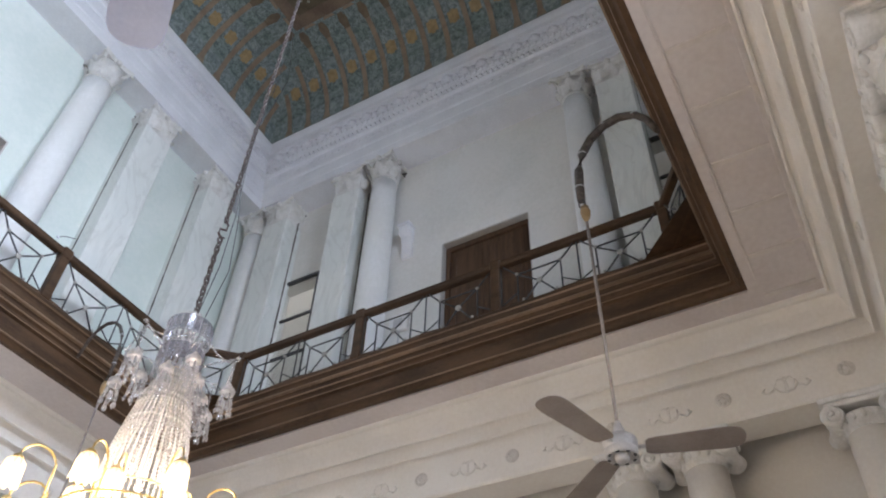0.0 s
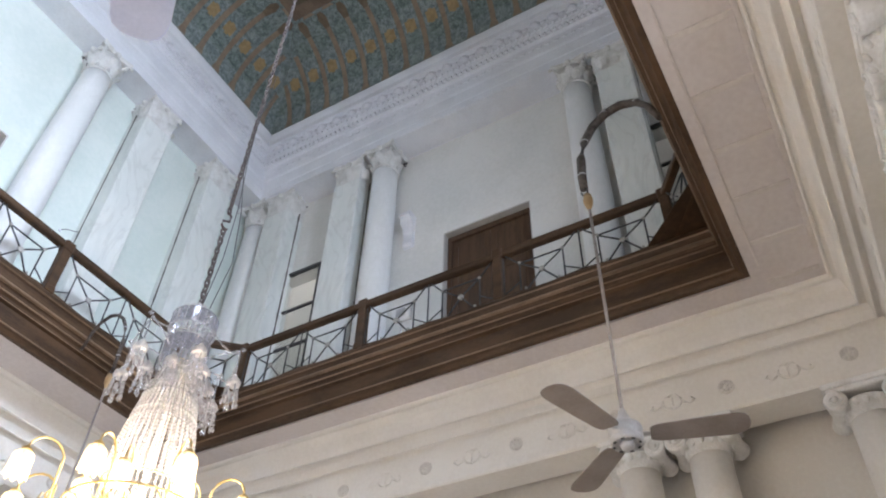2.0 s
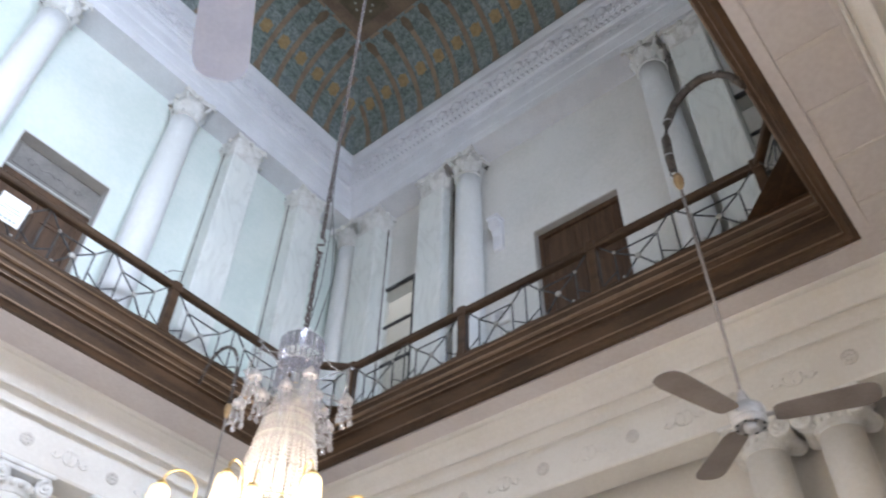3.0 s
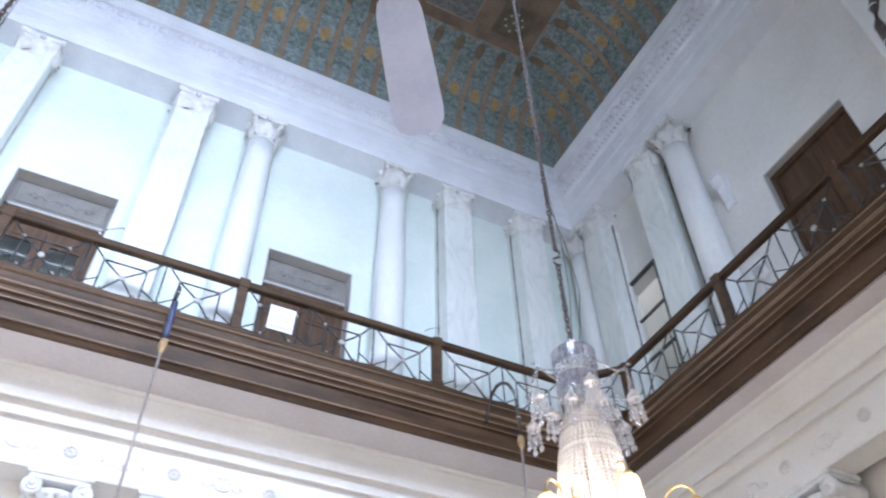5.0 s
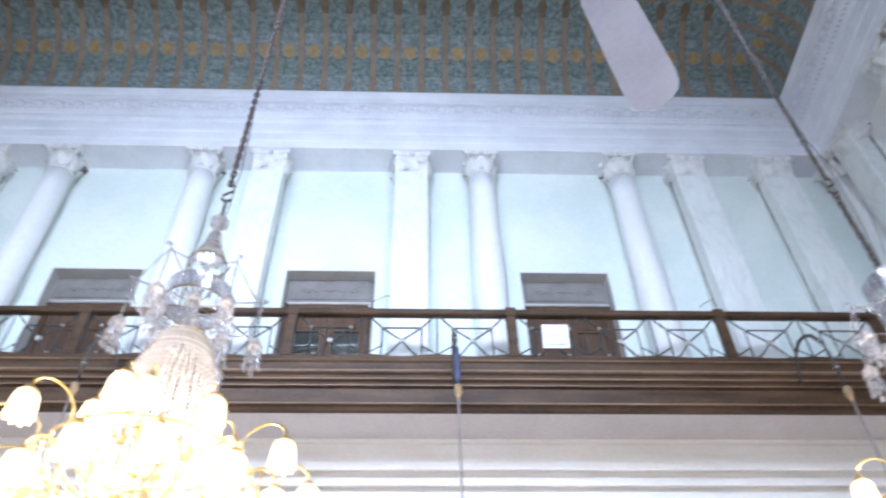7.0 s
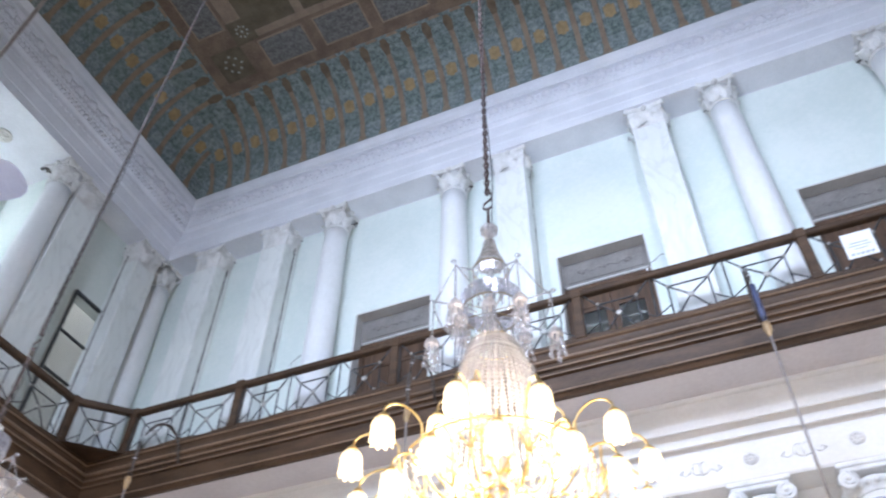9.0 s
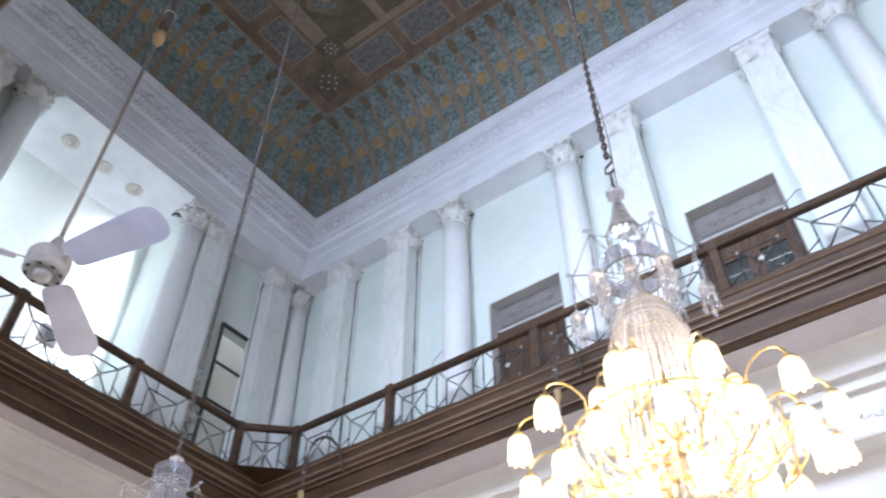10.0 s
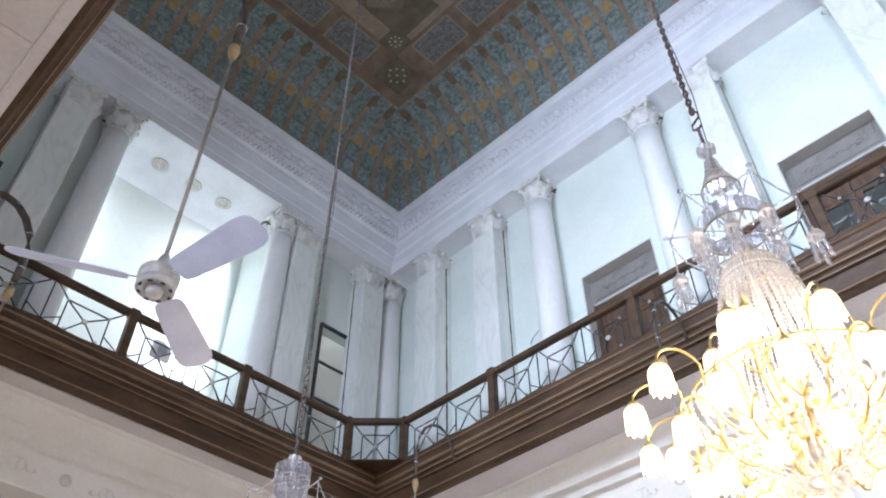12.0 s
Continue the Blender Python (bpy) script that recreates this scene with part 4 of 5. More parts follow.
glazed_screen("R", 7.50, 0.92, 11.43)
glazed_screen("R", 0.535, 0.95, 11.48)
glazed_screen("L", 7.62, 0.94, 11.55)
glazed_screen("L", 0.375, 0.93, 11.15)
for i, d in enumerate((-5.6, -1.4, 2.8)):
    w = Geo()
    t = tagged(new("window_%d" % (i + 1)), "tall white-framed gallery window", "window", kind="structure")
    t.matrix_basis = pose(d, -1.72, 9.6)
    part("window_frame", w.box(-1.1, -1.02, -0.05, 0.05, 0, 3.6).box(1.02, 1.1, -0.05, 0.05, 0, 3.6).box(-1.02, 1.02, -0.05, 0.05, 3.52, 3.6).box(-1.02, 1.02, -0.05, 0.05, 0, 0.08).box(-0.03, 0.03, -0.04, 0.04, 0.08, 3.52), M_PLASTER, t)

for i, d in enumerate((-5.6, -1.4, 2.8)):
    t = tagged(new("window_%d" % (i + 4)), "tall white-framed lower window", "window", kind="structure")
    t.matrix_basis = pose(d, -1.72, 2.6)
    part("window_frame", Geo().box(-1.0, -0.92, -0.05, 0.05, 0, 2.8).box(0.92, 1.0, -0.05, 0.05, 0, 2.8).box(-0.92, 0.92, -0.05, 0.05, 2.72, 2.8).box(-0.92, 0.92, -0.05, 0.05, 0, 0.08).box(-0.03, 0.03, -0.04, 0.04, 0.08, 2.72), M_PLASTER, t)

# ---- balustrade round the well ----
RZ = 8.112
PANEL_H = Z_RAIL - 0.12 - RZ
lattices = {}


def lattice_mesh(p):
    key = round(p, 3)
    if key not in lattices:
        c, h, r = Geo(), PANEL_H, 0.0115
        def bar(a, b, rr=r):
            c.tube([(a[0] * p, 0, a[1] * h), (b[0] * p, 0, b[1] * h)], rr, 6)
        bar((-0.5, 0), (-0.5, 1))
        for s in (-1, 1):
            bar((s * 0.46, 1.0), (s * 0.28, 0.72))
            bar((s * 0.28, 0.72), (0, 0.42))
            bar((0, 0.42), (s * 0.21, 0.05))
            bar((s * 0.28, 0.72), (s * 0.28, 0.03))
            bar((s * 0.28, 0.30), (s * 0.5, 0.10), 0.009)
        bar((-0.28, 0.72), (0.28, 0.72))
        for u, v, q in ((-0.28, 0.72, 0.024), (0.28, 0.72, 0.024), (-0.21, 0.10, 0.02), (0.21, 0.10, 0.02)):
            c.ball((u * p, -0.008, v * h), q, 1, 8, 5)
        c.lathe([(0.03, -0.02), (0.042, -0.012), (0.042, 0.012), (0.03, 0.02)], 12, (0, 0, 0.42 * h), 1, turn=pose(0, 0, 0, 90, 0, 0))
        lattices[key] = c.mesh("lattice_panel", [M_IRON, M_NODE])
    return lattices[key]


post_me = Geo().bevel_box(-0.062, 0.062, -0.062, 0.062, 0, Z_RAIL - RZ - 0.10, 0.010).bevel_box(-0.072, 0.072, -0.072, 0.072, Z_RAIL - RZ - 0.15, Z_RAIL - RZ + 0.012, 0.012).bevel_box(-0.07, 0.07, -0.07, 0.07, 0, 0.10, 0.010).mesh("post", M_WOOD)


def balustrade(p, q, posts, ends=(True, True)):
    """One straight run of the balustrade from p to q; posts: metres from p."""
    a, b = Vector(p), Vector(q)
    ln = (b - a).length
    ang = math.degrees(math.atan2(b.y - a.y, b.x - a.x))
    t = thing("balustrade", "dark teak handrail on posts with crossed iron lattice panels", "railing", pose(a.x, a.y, RZ, 0, 0, ang), "gallery balustrade")
    part("handrail", Geo().bevel_box(-0.02, ln + 0.02, -0.055, 0.055, Z_RAIL - RZ - 0.115, Z_RAIL - RZ - 0.03, 0.015).bevel_box(-0.02, ln + 0.02, -0.042, 0.042, Z_RAIL - RZ - 0.035, Z_RAIL - RZ, 0.014), M_WOOD, t)
    for d in posts:
        part("post", post_me, M_WOOD, t).location = (d, 0, 0)
    marks = sorted(set([0.0, ln] + list(posts)))
    for u0, u1 in zip(marks, marks[1:]):
        n = max(1, round((u1 - u0 - 0.12) / 0.9))
        w = (u1 - u0 - 0.124) / n
        sc = Geo()
        steps = 14 * n
        for i in range(steps + 1):
            u = u0 + 0.062 + (u1 - u0 - 0.124) * i / steps
            zt = 0.035 + 0.030 * (1 + math.cos(2 * math.pi * i / 14)) / 2
            sc.v += [(u, -0.02, 0), (u, 0.02, 0), (u, 0.02, zt), (u, -0.02, zt)]
        for i in range(steps):
            for q4 in range(4):
                r4 = (q4 + 1) % 4
                sc.face((4 * i + q4, 4 * i + r4, 4 * i + 4 + r4, 4 * i + 4 + q4))
        part("scalloped_board", sc, M_WOOD, t)
        for i in range(n):
            part("lattice_panel", lattice_mesh(w), None, t, "dark iron crossed lattice with pale bosses").location = (u0 + 0.062 + w * (i + 0.5), 0, 0)
    return t


CH = 0.67
ya, yb = 0.89, YF - CH
xa, xb = XL + CH, XR - CH
balustrade((xa, YF), (xb, YF), [0.0] + [u - xa for u in (-7.08, -4.40, -1.68, 1.24, 4.09)] + [xb - xa])
balustrade((XR, yb), (XR, ya), [0.0] + [yb - u for u in (5.20, 3.11)] + [yb - ya])
balustrade((XL, ya), (XL, yb), [0.0] + [u - ya for u in (3.22, 5.19)] + [yb - ya])
balustrade((xb, YN), (xa, YN), [0.0] + [xb - u for u in (4.09, 1.24, -1.68, -4.40, -7.08)] + [xb - xa])
for p, q in (((xb, YF), (XR, yb)), ((XL, yb), (xa, YF)), ((XR, ya), (xb, YN)), ((xa, YN), (XL, ya))):
    balustrade(p, q, [])
g = Geo()
for cx, cy, sx, sy in ((XR, YF, -1, -1), (XL, YF, 1, -1), (XR, YN, -1, 1), (XL, YN, 1, 1)):
    k = len(g.v)
    for z in (8.116, 8.125):
        g.v += [(cx + sx * -0.05, cy + sy * -0.05, z), (cx + sx * (CH + 0.10), cy + sy * -0.05, z), (cx + sx * (CH + 0.10), cy + sy * 0.05, z), (cx + sx * 0.05, cy + sy * (CH + 0.10), z), (cx + sx * -0.05, cy + sy * (CH + 0.10), z)]
    for i in range(5):
        j = (i + 1) % 5
        g.face((k + i, k + j, k + 5 + j, k + 5 + i))
    g.face([k + i for i in range(5)])
    g.face([k + 5 + i for i in range(5)])
structure("trim_corner_ledges", g, M_WOOD, "dark teak ledge filling the corner behind the slanted rail", "ledge")


# ---- ceiling fans on curved brackets ----
def blade_geo():
    c = Geo()
    pr = [(0.165, 0.060), (0.185, 0.080), (0.23, 0.092), (0.45, 0.105), (0.69, 0.116), (0.745, 0.110), (0.782, 0.092), (0.803, 0.062), (0.812, 0.024)]
    ring = [(r, -w) for r, w in pr] + [(r, w * 0.92) for r, w in reversed(pr)]
    for z in (-0.003, 0.003):
        c.v += [(r, w, z + 0.10 * w) for r, w in ring]
    k = len(ring)
    for i in range(k):
        j = (i + 1) % k
        c.face((i, j, k + j, k + i))
    for i in range(len(pr) - 1):
        a, b, e, f = i, i + 1, k - 2 - i, k - 1 - i
        c.face((a, b, e, f))
        c.face((k + f, k + e, k + b, k + a))
    c.face((len(pr) - 1, len(pr), len(pr) + k, len(pr) - 1 + k))
    return c


BRACKET = [(-0.05, 7.72), (0.03, 7.95), (0.12, 8.08), (0.28, 8.14), (0.44, 8.10), (0.58, 7.98), (0.69, 7.80), (0.745, 7.58), (0.76, 7.34), (0.76, 7.16)]


def fan_bracket(side, u, thick=1.0, back=0.0):
    m = spot(side, u, back - 0.07, 0)
    t = thing("fan_bracket", "curved iron pipe bracket on the gallery fascia holding a fan rod", "bracket", m, "fan brackets")
    pts = [(0, -d, z) for d, z in BRACKET]
    part("arm", Geo().tube(pts, [thick * q for q in [0.030] * 3 + [0.034] * 6 + [0.030]], 10), M_PIPE, t)
    for d, z in (BRACKET[2], BRACKET[4], BRACKET[6], BRACKET[8]):
        part("clamp", Geo().lathe([(thick * 0.036, -0.008), (thick * 0.039, 0), (thick * 0.036, 0.008)], 10, (0, -d, z)), M_STEEL, t)
    part("shackle", Geo().tube([(0.0, -0.76 + 0.03 * math.cos(q), 7.12 + 0.05 * math.sin(q)) for q in [i * 0.785 for i in range(8)]], 0.009, 5, closed=True), M_IRON, t)
    return t


def ceiling_fan(x, y, z, turns, body, label, wrap=False, pitch={}):
    t = thing("ceiling_fan", label, "ceiling fan", pose(x, y, z), "fans on brackets")
    part("knob", Geo().lathe([(0.012, 7.03 - z), (0.036, 7.06 - z), (0.046, 7.0 - z), (0.040, 6.94 - z), (0.02, 6.89 - z), (0.014, 6.87 - z)][::-1], 14), M_KNOBWOOD, t, "turned wooden knob")
    part("rod", Geo().lathe([(0.013, 0.12), (0.013, 6.90 - z)], 10), M_ROD, t)
    if wrap:
        part("wrap", Geo().lathe([(0.02, 7.05 - z), (0.035, 7.15 - z), (0.032, 7.4 - z), (0.028, 7.6 - z)], 10), M_BLUETAPE, t, "dark blue cloth wrapping")
    part("canopy", Geo().lathe([(0.05, 0.10), (0.045, 0.13), (0.026, 0.19), (0.016, 0.21)], 16), M_MOTOR, t)
    part("motor", Geo().lathe([(0.055, -0.055), (0.075, -0.052), (0.08, -0.070), (0.104, -0.074), (0.112, -0.066), (0.114, -0.03), (0.108, -0.022), (0.108, -0.012), (0.118, -0.006), (0.119, 0.045), (0.112, 0.062), (0.085, 0.085), (0.05, 0.098), (0.02, 0.115)], 28), M_MOTOR, t, "pale grey drum-shaped motor housing")
    for a in range(8):
        part("vent", Geo().box(0.083, 0.101, -0.014, 0.014, -0.0765, -0.0735), M_IRON, t).matrix_basis = pose(0, 0, 0, 0, 0, 45 * a)
    part("switch_cup", Geo().lathe([(0.02, -0.105), (0.042, -0.10), (0.048, -0.085), (0.046, -0.05)], 18), M_MOTOR, t)
    for a in turns:
        b = part("blade", blade_me[body], None, t)
        b.matrix_basis = pose(0, 0, -0.01, 0, 0, a) @ pose(0, 0, 0, pitch.get(a, -12), 0, 0)
        ir = part("blade_iron", Geo().bevel_box(0.09, 0.30, -0.018, 0.018, 0.004, 0.012, 0.003).bevel_box(0.21, 0.29, -0.045, 0.045, 0.004, 0.010, 0.003), M_STEEL, b)
    return t


blade_me = {"white": blade_geo().mesh("blade", M_FAN), "brown": blade_geo().mesh("blade", M_FAN_SHADED)}
FX = (4.83, 0.52, -3.75, -7.92)
for u in FX:
    fan_bracket("N", {-3.75: -3.82, 0.52: 0.52, 4.83: 4.88}.get(u, u), 1.25, back=0.09 if u == 0.52 else 0.0)
    fan_bracket("F", {0.52: 0.44}.get(u, u), 0.68)
NY, FY = YN + 0.07 + 0.76, YF - 0.07 - 0.76
ceiling_fan(4.88, NY - 0.02, 4.60, (164, -75, 45), "brown", "three-bladed fan hanging on a long rod, shade put into its blade colour")
ceiling_fan(0.52, NY - 0.09, 4.44, (56, 176, 296), "white", "three-bladed white fan hanging on a long rod")
ceiling_fan(-3.82, NY, 4.58, (11, 131, -115), "white", "three-bladed white fan with a grey motor on a long rod", pitch={-115: -34, 131: -22, 11: -17})
ceiling_fan(-7.92, NY, 4.62, (30, 150, 270), "white", "three-bladed white fan hanging on a long rod")
for i, u in enumerate(FX):
    ceiling_fan({0.52: 0.44}.get(u, u), FY, 4.62, (20 + 35 * i, 140 + 35 * i, 260 + 35 * i), "white", "three-bladed white fan on a rod with a wrapped bracket end" if i == 1 else "three-bladed white fan hanging on a long rod", i == 1)


# ---- chandeliers ----
def prism_ring(r, z, n, drop, w, tilt=0.0):
    c = Geo()
    for i in range(n):
        m = pose(0, 0, 0, 0, 0, 360 * i / n) @ pose(r, 0, z, 0, tilt, 0)
        k = len(c.v)
        for zz, q in ((0, 0.5), (-0.02, 1), (-drop + 0.03, 0.9), (-drop, 0.2)):
            for dx, dy in ((-0.006, 0), (0, -w), (0.006, 0), (0, w)):
                c.v.append(tuple(m @ Vector((dx * q, dy * q, zz))))
        for j in range(3):
            for a in range(4):
                b = (a + 1) % 4
                c.face((k + 4 * j + a, k + 4 * j + b, k + 4 * j + 4 + b, k + 4 * j + 4 + a))
    return c


def bead_string(pts, size, pitch):
    """A string of cut beads along a line of points."""
    c = Geo()
    pts = [Vector(p) for p in pts]
    seg = [(q - p).length for p, q in zip(pts, pts[1:])]
    n = max(2, int(sum(seg) / pitch)) * 3
    line, rad = [], []
    for i in range(n + 1):
        d = sum(seg) * i / n
        for p, q, ln in zip(pts, pts[1:], seg):
            if d <= ln + 1e-6:
                line.append(p.lerp(q, min(1, d / ln)))
                break
            d -= ln
        rad.append((0.25 * size, size, size)[i % 3])
    return c.tube(line, rad[:len(line)], 6)


DROP_ME = Geo().lathe([(0.001, -0.165), (0.010, -0.148), (0.0125, -0.13), (0.004, -0.112), (0.004, -0.108), (0.0105, -0.098), (0.0085, -0.02), (0.003, 0.0)][::1], 5, smooth=False).mesh("drop", M_CRYSTAL)
CAP_ME = Geo().lathe([(0.030, -0.075), (0.050, -0.07), (0.052, -0.05), (0.040, -0.025), (0.020, -0.008), (0.012, 0.012), (0.004, 0.02)], 8, smooth=False).mesh("pendant", M_FROST)


def pendant(parent, ang, r, z):
    """A frosted cap with a ring of splayed crystal drops."""
    cap = part("pendant", CAP_ME, None, parent, "frosted cap with crystal drops")
    cap.matrix_basis = pose(0, 0, 0, 0, 0, ang) @ pose(r, 0, z)
    for i in range(6):
        d = part("drop", DROP_ME, None, cap)
        d.matrix_basis = pose(0, 0, 0, 0, 0, 60 * i + ang) @ pose(0.036, 0, -0.068 - 0.02 * (i % 2), 0, -6, 0)
    part("drop", DROP_ME, None, cap).location = (0, 0, -0.115)


def shade_geo():
    c = Geo()
    prof = [(0.018, 0.0), (0.035, -0.005), (0.050, -0.021), (0.056, -0.046), (0.058, -0.085), (0.060, -0.120), (0.064, -0.145)]
    n = 40
    for j, (r, z) in enumerate(prof):
        for i in range(n):
            a = 2 * math.pi * i / n
            rr = r * (1 + 0.05 * math.cos(a * 10)) if j > 1 else r
            zz = z - (0.011 * math.cos(a * 10) if j == len(prof) - 1 else 0)
            c.v.append((rr * math.cos(a), rr * math.sin(a), zz))
    for j in range(len(prof) - 1):
        for i in range(n):
            q = (i + 1) % n
            c.face((j * n + i, j * n + q, (j + 1) * n + q, (j + 1) * n + i), 0, True)
    c.face(list(range(n)))
    return c


SHADE_ME = shade_geo().mesh("shade", M_SHADE)
BULB_ME = Geo().ball((0, 0, -0.09), 0.036, 0, 10, 7, 1.3).mesh("bulb", M_BULB)

def arm_mesh(r0, z0, r1, z1):
    c = Geo()
    pts = []
    up = z1 + 0.13
    for q in range(15):
        s = q / 14
        r = r0 + (r1 - r0) * (s ** 0.8)
        z = z0 + (z1 - z0) * s - 0.22 * math.sin(math.pi * min(1, s * 1.35)) * (1 if s < 0.74 else 0)
        pts.append([r, 0, z])
    # goose neck that turns over and down into the shade
    e = pts[8]
    neck = [Vector(p) for p in pts[:9]]
    rn = (r1 - e[0]) / 2
    for q in range(1, 9):
        a = math.pi - math.pi * q / 8
        neck.append(Vector((e[0] + rn + rn * math.cos(a), 0, max(e[2], z1 + 0.02) + (up - max(e[2], z1 + 0.02)) * math.sin(a))))
    neck.append(Vector((r1, 0, z1)))
    c.tube(neck, 0.0075, 7)
    c.lathe([(0.010, 0.03), (0.030, 0.012), (0.032, -0.012), (0.02, -0.014)], 12, (r1, 0, z1))
    c.lathe([(0.012, 0.0), (0.03, 0.012), (0.012, 0.024)], 8, (r0, 0, z0 - 0.012))
    for s in (-1, 1):
        c.tube([(e[0], 0, e[2]), (e[0] + 0.04, s * 0.04, e[2] + 0.05), (e[0] + 0.02, s * 0.06, e[2] + 0.10)], 0.006, 5)
    return c.mesh("lamp_arm", M_BRASS)


def chain_geo(z0, z1, pitch=0.056):
    c = Geo()
    n = int((z1 - z0) / pitch)
    for i in range(n):
        z = z0 + pitch * (i + 0.5)
        turn = pose(0, 0, z, 0, 0, 90 * (i % 2) + random.uniform(-14, 14))
        pts = [turn @ Vector((0.017 * math.cos(a), 0, 0.039 * math.sin(a))) for a in [2 * math.pi * q / 8 for q in range(8)]]
        c.tube(pts, 0.0095, 5, closed=True)
    return c


PLATE_ME = Geo().bevel_box(-0.004, 0.004, -0.0215, 0.0215, -0.145, 0.0, 0.0035).mesh("crown_plate", M_BAND)
PETAL_ME = Geo().lathe([(0.001, -0.03), (0.016, -0.015), (0.024, 0.01), (0.018, 0.035), (0.001, 0.05)], 6, (0.055, 0, 0.01), smooth=False, squash=(0.5, 1.0)).mesh("petal", M_FROST)


def chandelier(x, y, z, large, watts, top=ZF):
    lab = "large lit crystal chandelier with many glass shades on a long chain" if large else "lit crystal chandelier with a glass crown on a long chain"
    t = thing("chandelier", lab, "chandelier", pose(x, y, z))
    s = 0.0 if large else 0.36
    link = M_CHAIN if large else M_CHAIN_PALE
    hook = 0.30 if large else 0.92
    tagged(part("chain", chain_geo(hook + 0.10, top - z), link, t, "long dark iron chain" if large else "long dusty iron chain"), kind="stuff")
    part("hook", Geo().tube([(0, 0, hook + 0.12), (0.035, 0, hook + 0.09), (0.03, 0, hook + 0.03), (-0.03, 0, hook - 0.01), (-0.035, 0, hook - 0.06), (0, 0, hook - 0.09), (0.03, 0, hook - 0.06)], 0.010, 6), M_CHAIN, t, "dark iron hook")
    if large:
        part("link_rod", Geo().tube([(0, 0, 0.0), (0, 0, hook - 0.07)], 0.012, 6), M_CHAIN, t)
    else:
        tagged(part("lower_chain", chain_geo(0.0, hook - 0.08), link, t, "dark iron chain"), kind="stuff")
    wire = [(0.04 + 0.05 * math.sin(q * 1.3), 0.03 * math.cos(q), 0.05 + q * 0.55) for q in range(12)]
    for q, k in ((1.0, 1.0), (1.9, -0.6)) if x > 0 else ((0.5, 0.6),):
        part("wire", Geo().tube([(a * q, b * k, c) for a, b, c in wire], 0.004, 4), M_IRON, t, "loose dark electric wire")
    fin = part("finial", Geo().lathe([(0.012, 0.03), (0.030, 0.012), (0.040, -0.02), (0.034, -0.06), (0.025, -0.09), (0.016, -0.12)], 8, smooth=False), M_FROST, t, "frosted crystal finial")
    for i in range(8):
        part("petal", PETAL_ME, None, fin).matrix_basis = pose(0, 0, -0.045, 0, 0, 45 * i)
    part("stem", Geo().lathe([(0.012, -0.1), (0.012, -0.45 + s * 0.9), (0.03, -0.5 + s * 0.9), (0.014, -0.56 + s * 0.9), (0.016, -0.9 + s), (0.05, -0.96 + s), (0.012, -1.02 + s), (0.012, -1.85 + s), (0.045, -1.92 + s), (0.065, -2.03 + s), (0.06, -2.22 + s), (0.03, -2.32 + s), (0.03, -2.4 + s)][::-1], 14), M_MOTOR, t)
    if large:
        part("bell", Geo().lathe([(0.02, -0.12), (0.045, -0.15), (0.055, -0.22), (0.075, -0.30), (0.10, -0.36), (0.105, -0.38), (0.02, -0.385)], 10, smooth=False), M_BEAD, t, "frosted crystal bell")
        tagged(part("upper_crown", prism_ring(0.125, -0.44, 18, 0.14, 0.018), M_CRYSTAL, t), kind="stuff")
        part("upper_ring", Geo().tube([(0.125 * math.cos(a), 0.125 * math.sin(a), -0.44) for a in [2 * math.pi * q / 24 for q in range(24)]], 0.006, 5, closed=True), M_DULL, t)
    cr = 0.205 if large else 0.16
    cz = -0.70 if large else -0.10
    for i in range(28 if large else 22):
        part("crown_plate", PLATE_ME, None, t).matrix_basis = pose(0, 0, 0, 0, 0, 360 * i / (28 if large else 22)) @ pose(cr, 0, cz)
    tagged(part("crown_fringe", prism_ring(cr - 0.02, cz - 0.13, 22, 0.10, 0.011), M_CRYSTAL, t), kind="stuff")
    part("crown_ring", Geo().tube([(cr * math.cos(a), cr * math.sin(a), cz - 0.135) for a in [2 * math.pi * q / 28 for q in range(28)]], 0.007, 5, closed=True), M_DULL if large else M_STEEL, t)
    if not large:
        for i in range(20):
            part("crown_plate", PLATE_ME, None, t).matrix_basis = pose(0, 0, 0, 0, 0, 18 * i) @ pose(0.15, 0, -0.33)
        part("second_ring", Geo().tube([(0.15 * math.cos(a), 0.15 * math.sin(a), -0.33) for a in [2 * math.pi * q / 24 for q in range(24)]], 0.006, 5, closed=True), M_STEEL, t)
        tagged(part("second_fringe", prism_ring(0.155, -0.46, 18, 0.14, 0.012), M_CRYSTAL, t), kind="stuff")
    spoke = Geo()
    for i in range(4):
        a = math.pi * i / 4
        spoke.tube([(-cr * math.cos(a), -cr * math.sin(a), cz - 0.12), (cr * math.cos(a), cr * math.sin(a), cz - 0.12)], 0.005, 4)
    part("crown_spokes", spoke, M_DULL if large else M_STEEL, t)
    pa, hang = (0.40, 0.27) if large else (0.37, 0.17)
    pz = (-0.74 if large else -0.40)
    for i in range(6):
        a = 60 * i + (15 if large else 5)
        arm = part("pendant_arm", Geo().tube([(0.10, 0, pz - 0.08), (0.22, 0, pz), (pa, 0, pz + 0.05)], 0.007, 5).lathe([(0.001, -0.02), (0.022, 0.0), (0.001, 0.02)], 6, (pa + 0.02, 0, pz + 0.06)), M_CRYSTAL, t, "crystal arm with a hanging cluster")
        arm.matrix_basis = pose(0, 0, 0, 0, 0, a)
        part("drop_chain", bead_string([(pa, 0, pz + 0.04), (pa + 0.005, 0, pz - hang + 0.01)], 0.008, 0.02), M_CRYSTAL, arm)
        pendant(t, a, pa + 0.005, pz - hang)
        pendant(t, a + 30, pa * 0.58, pz - 0.18)
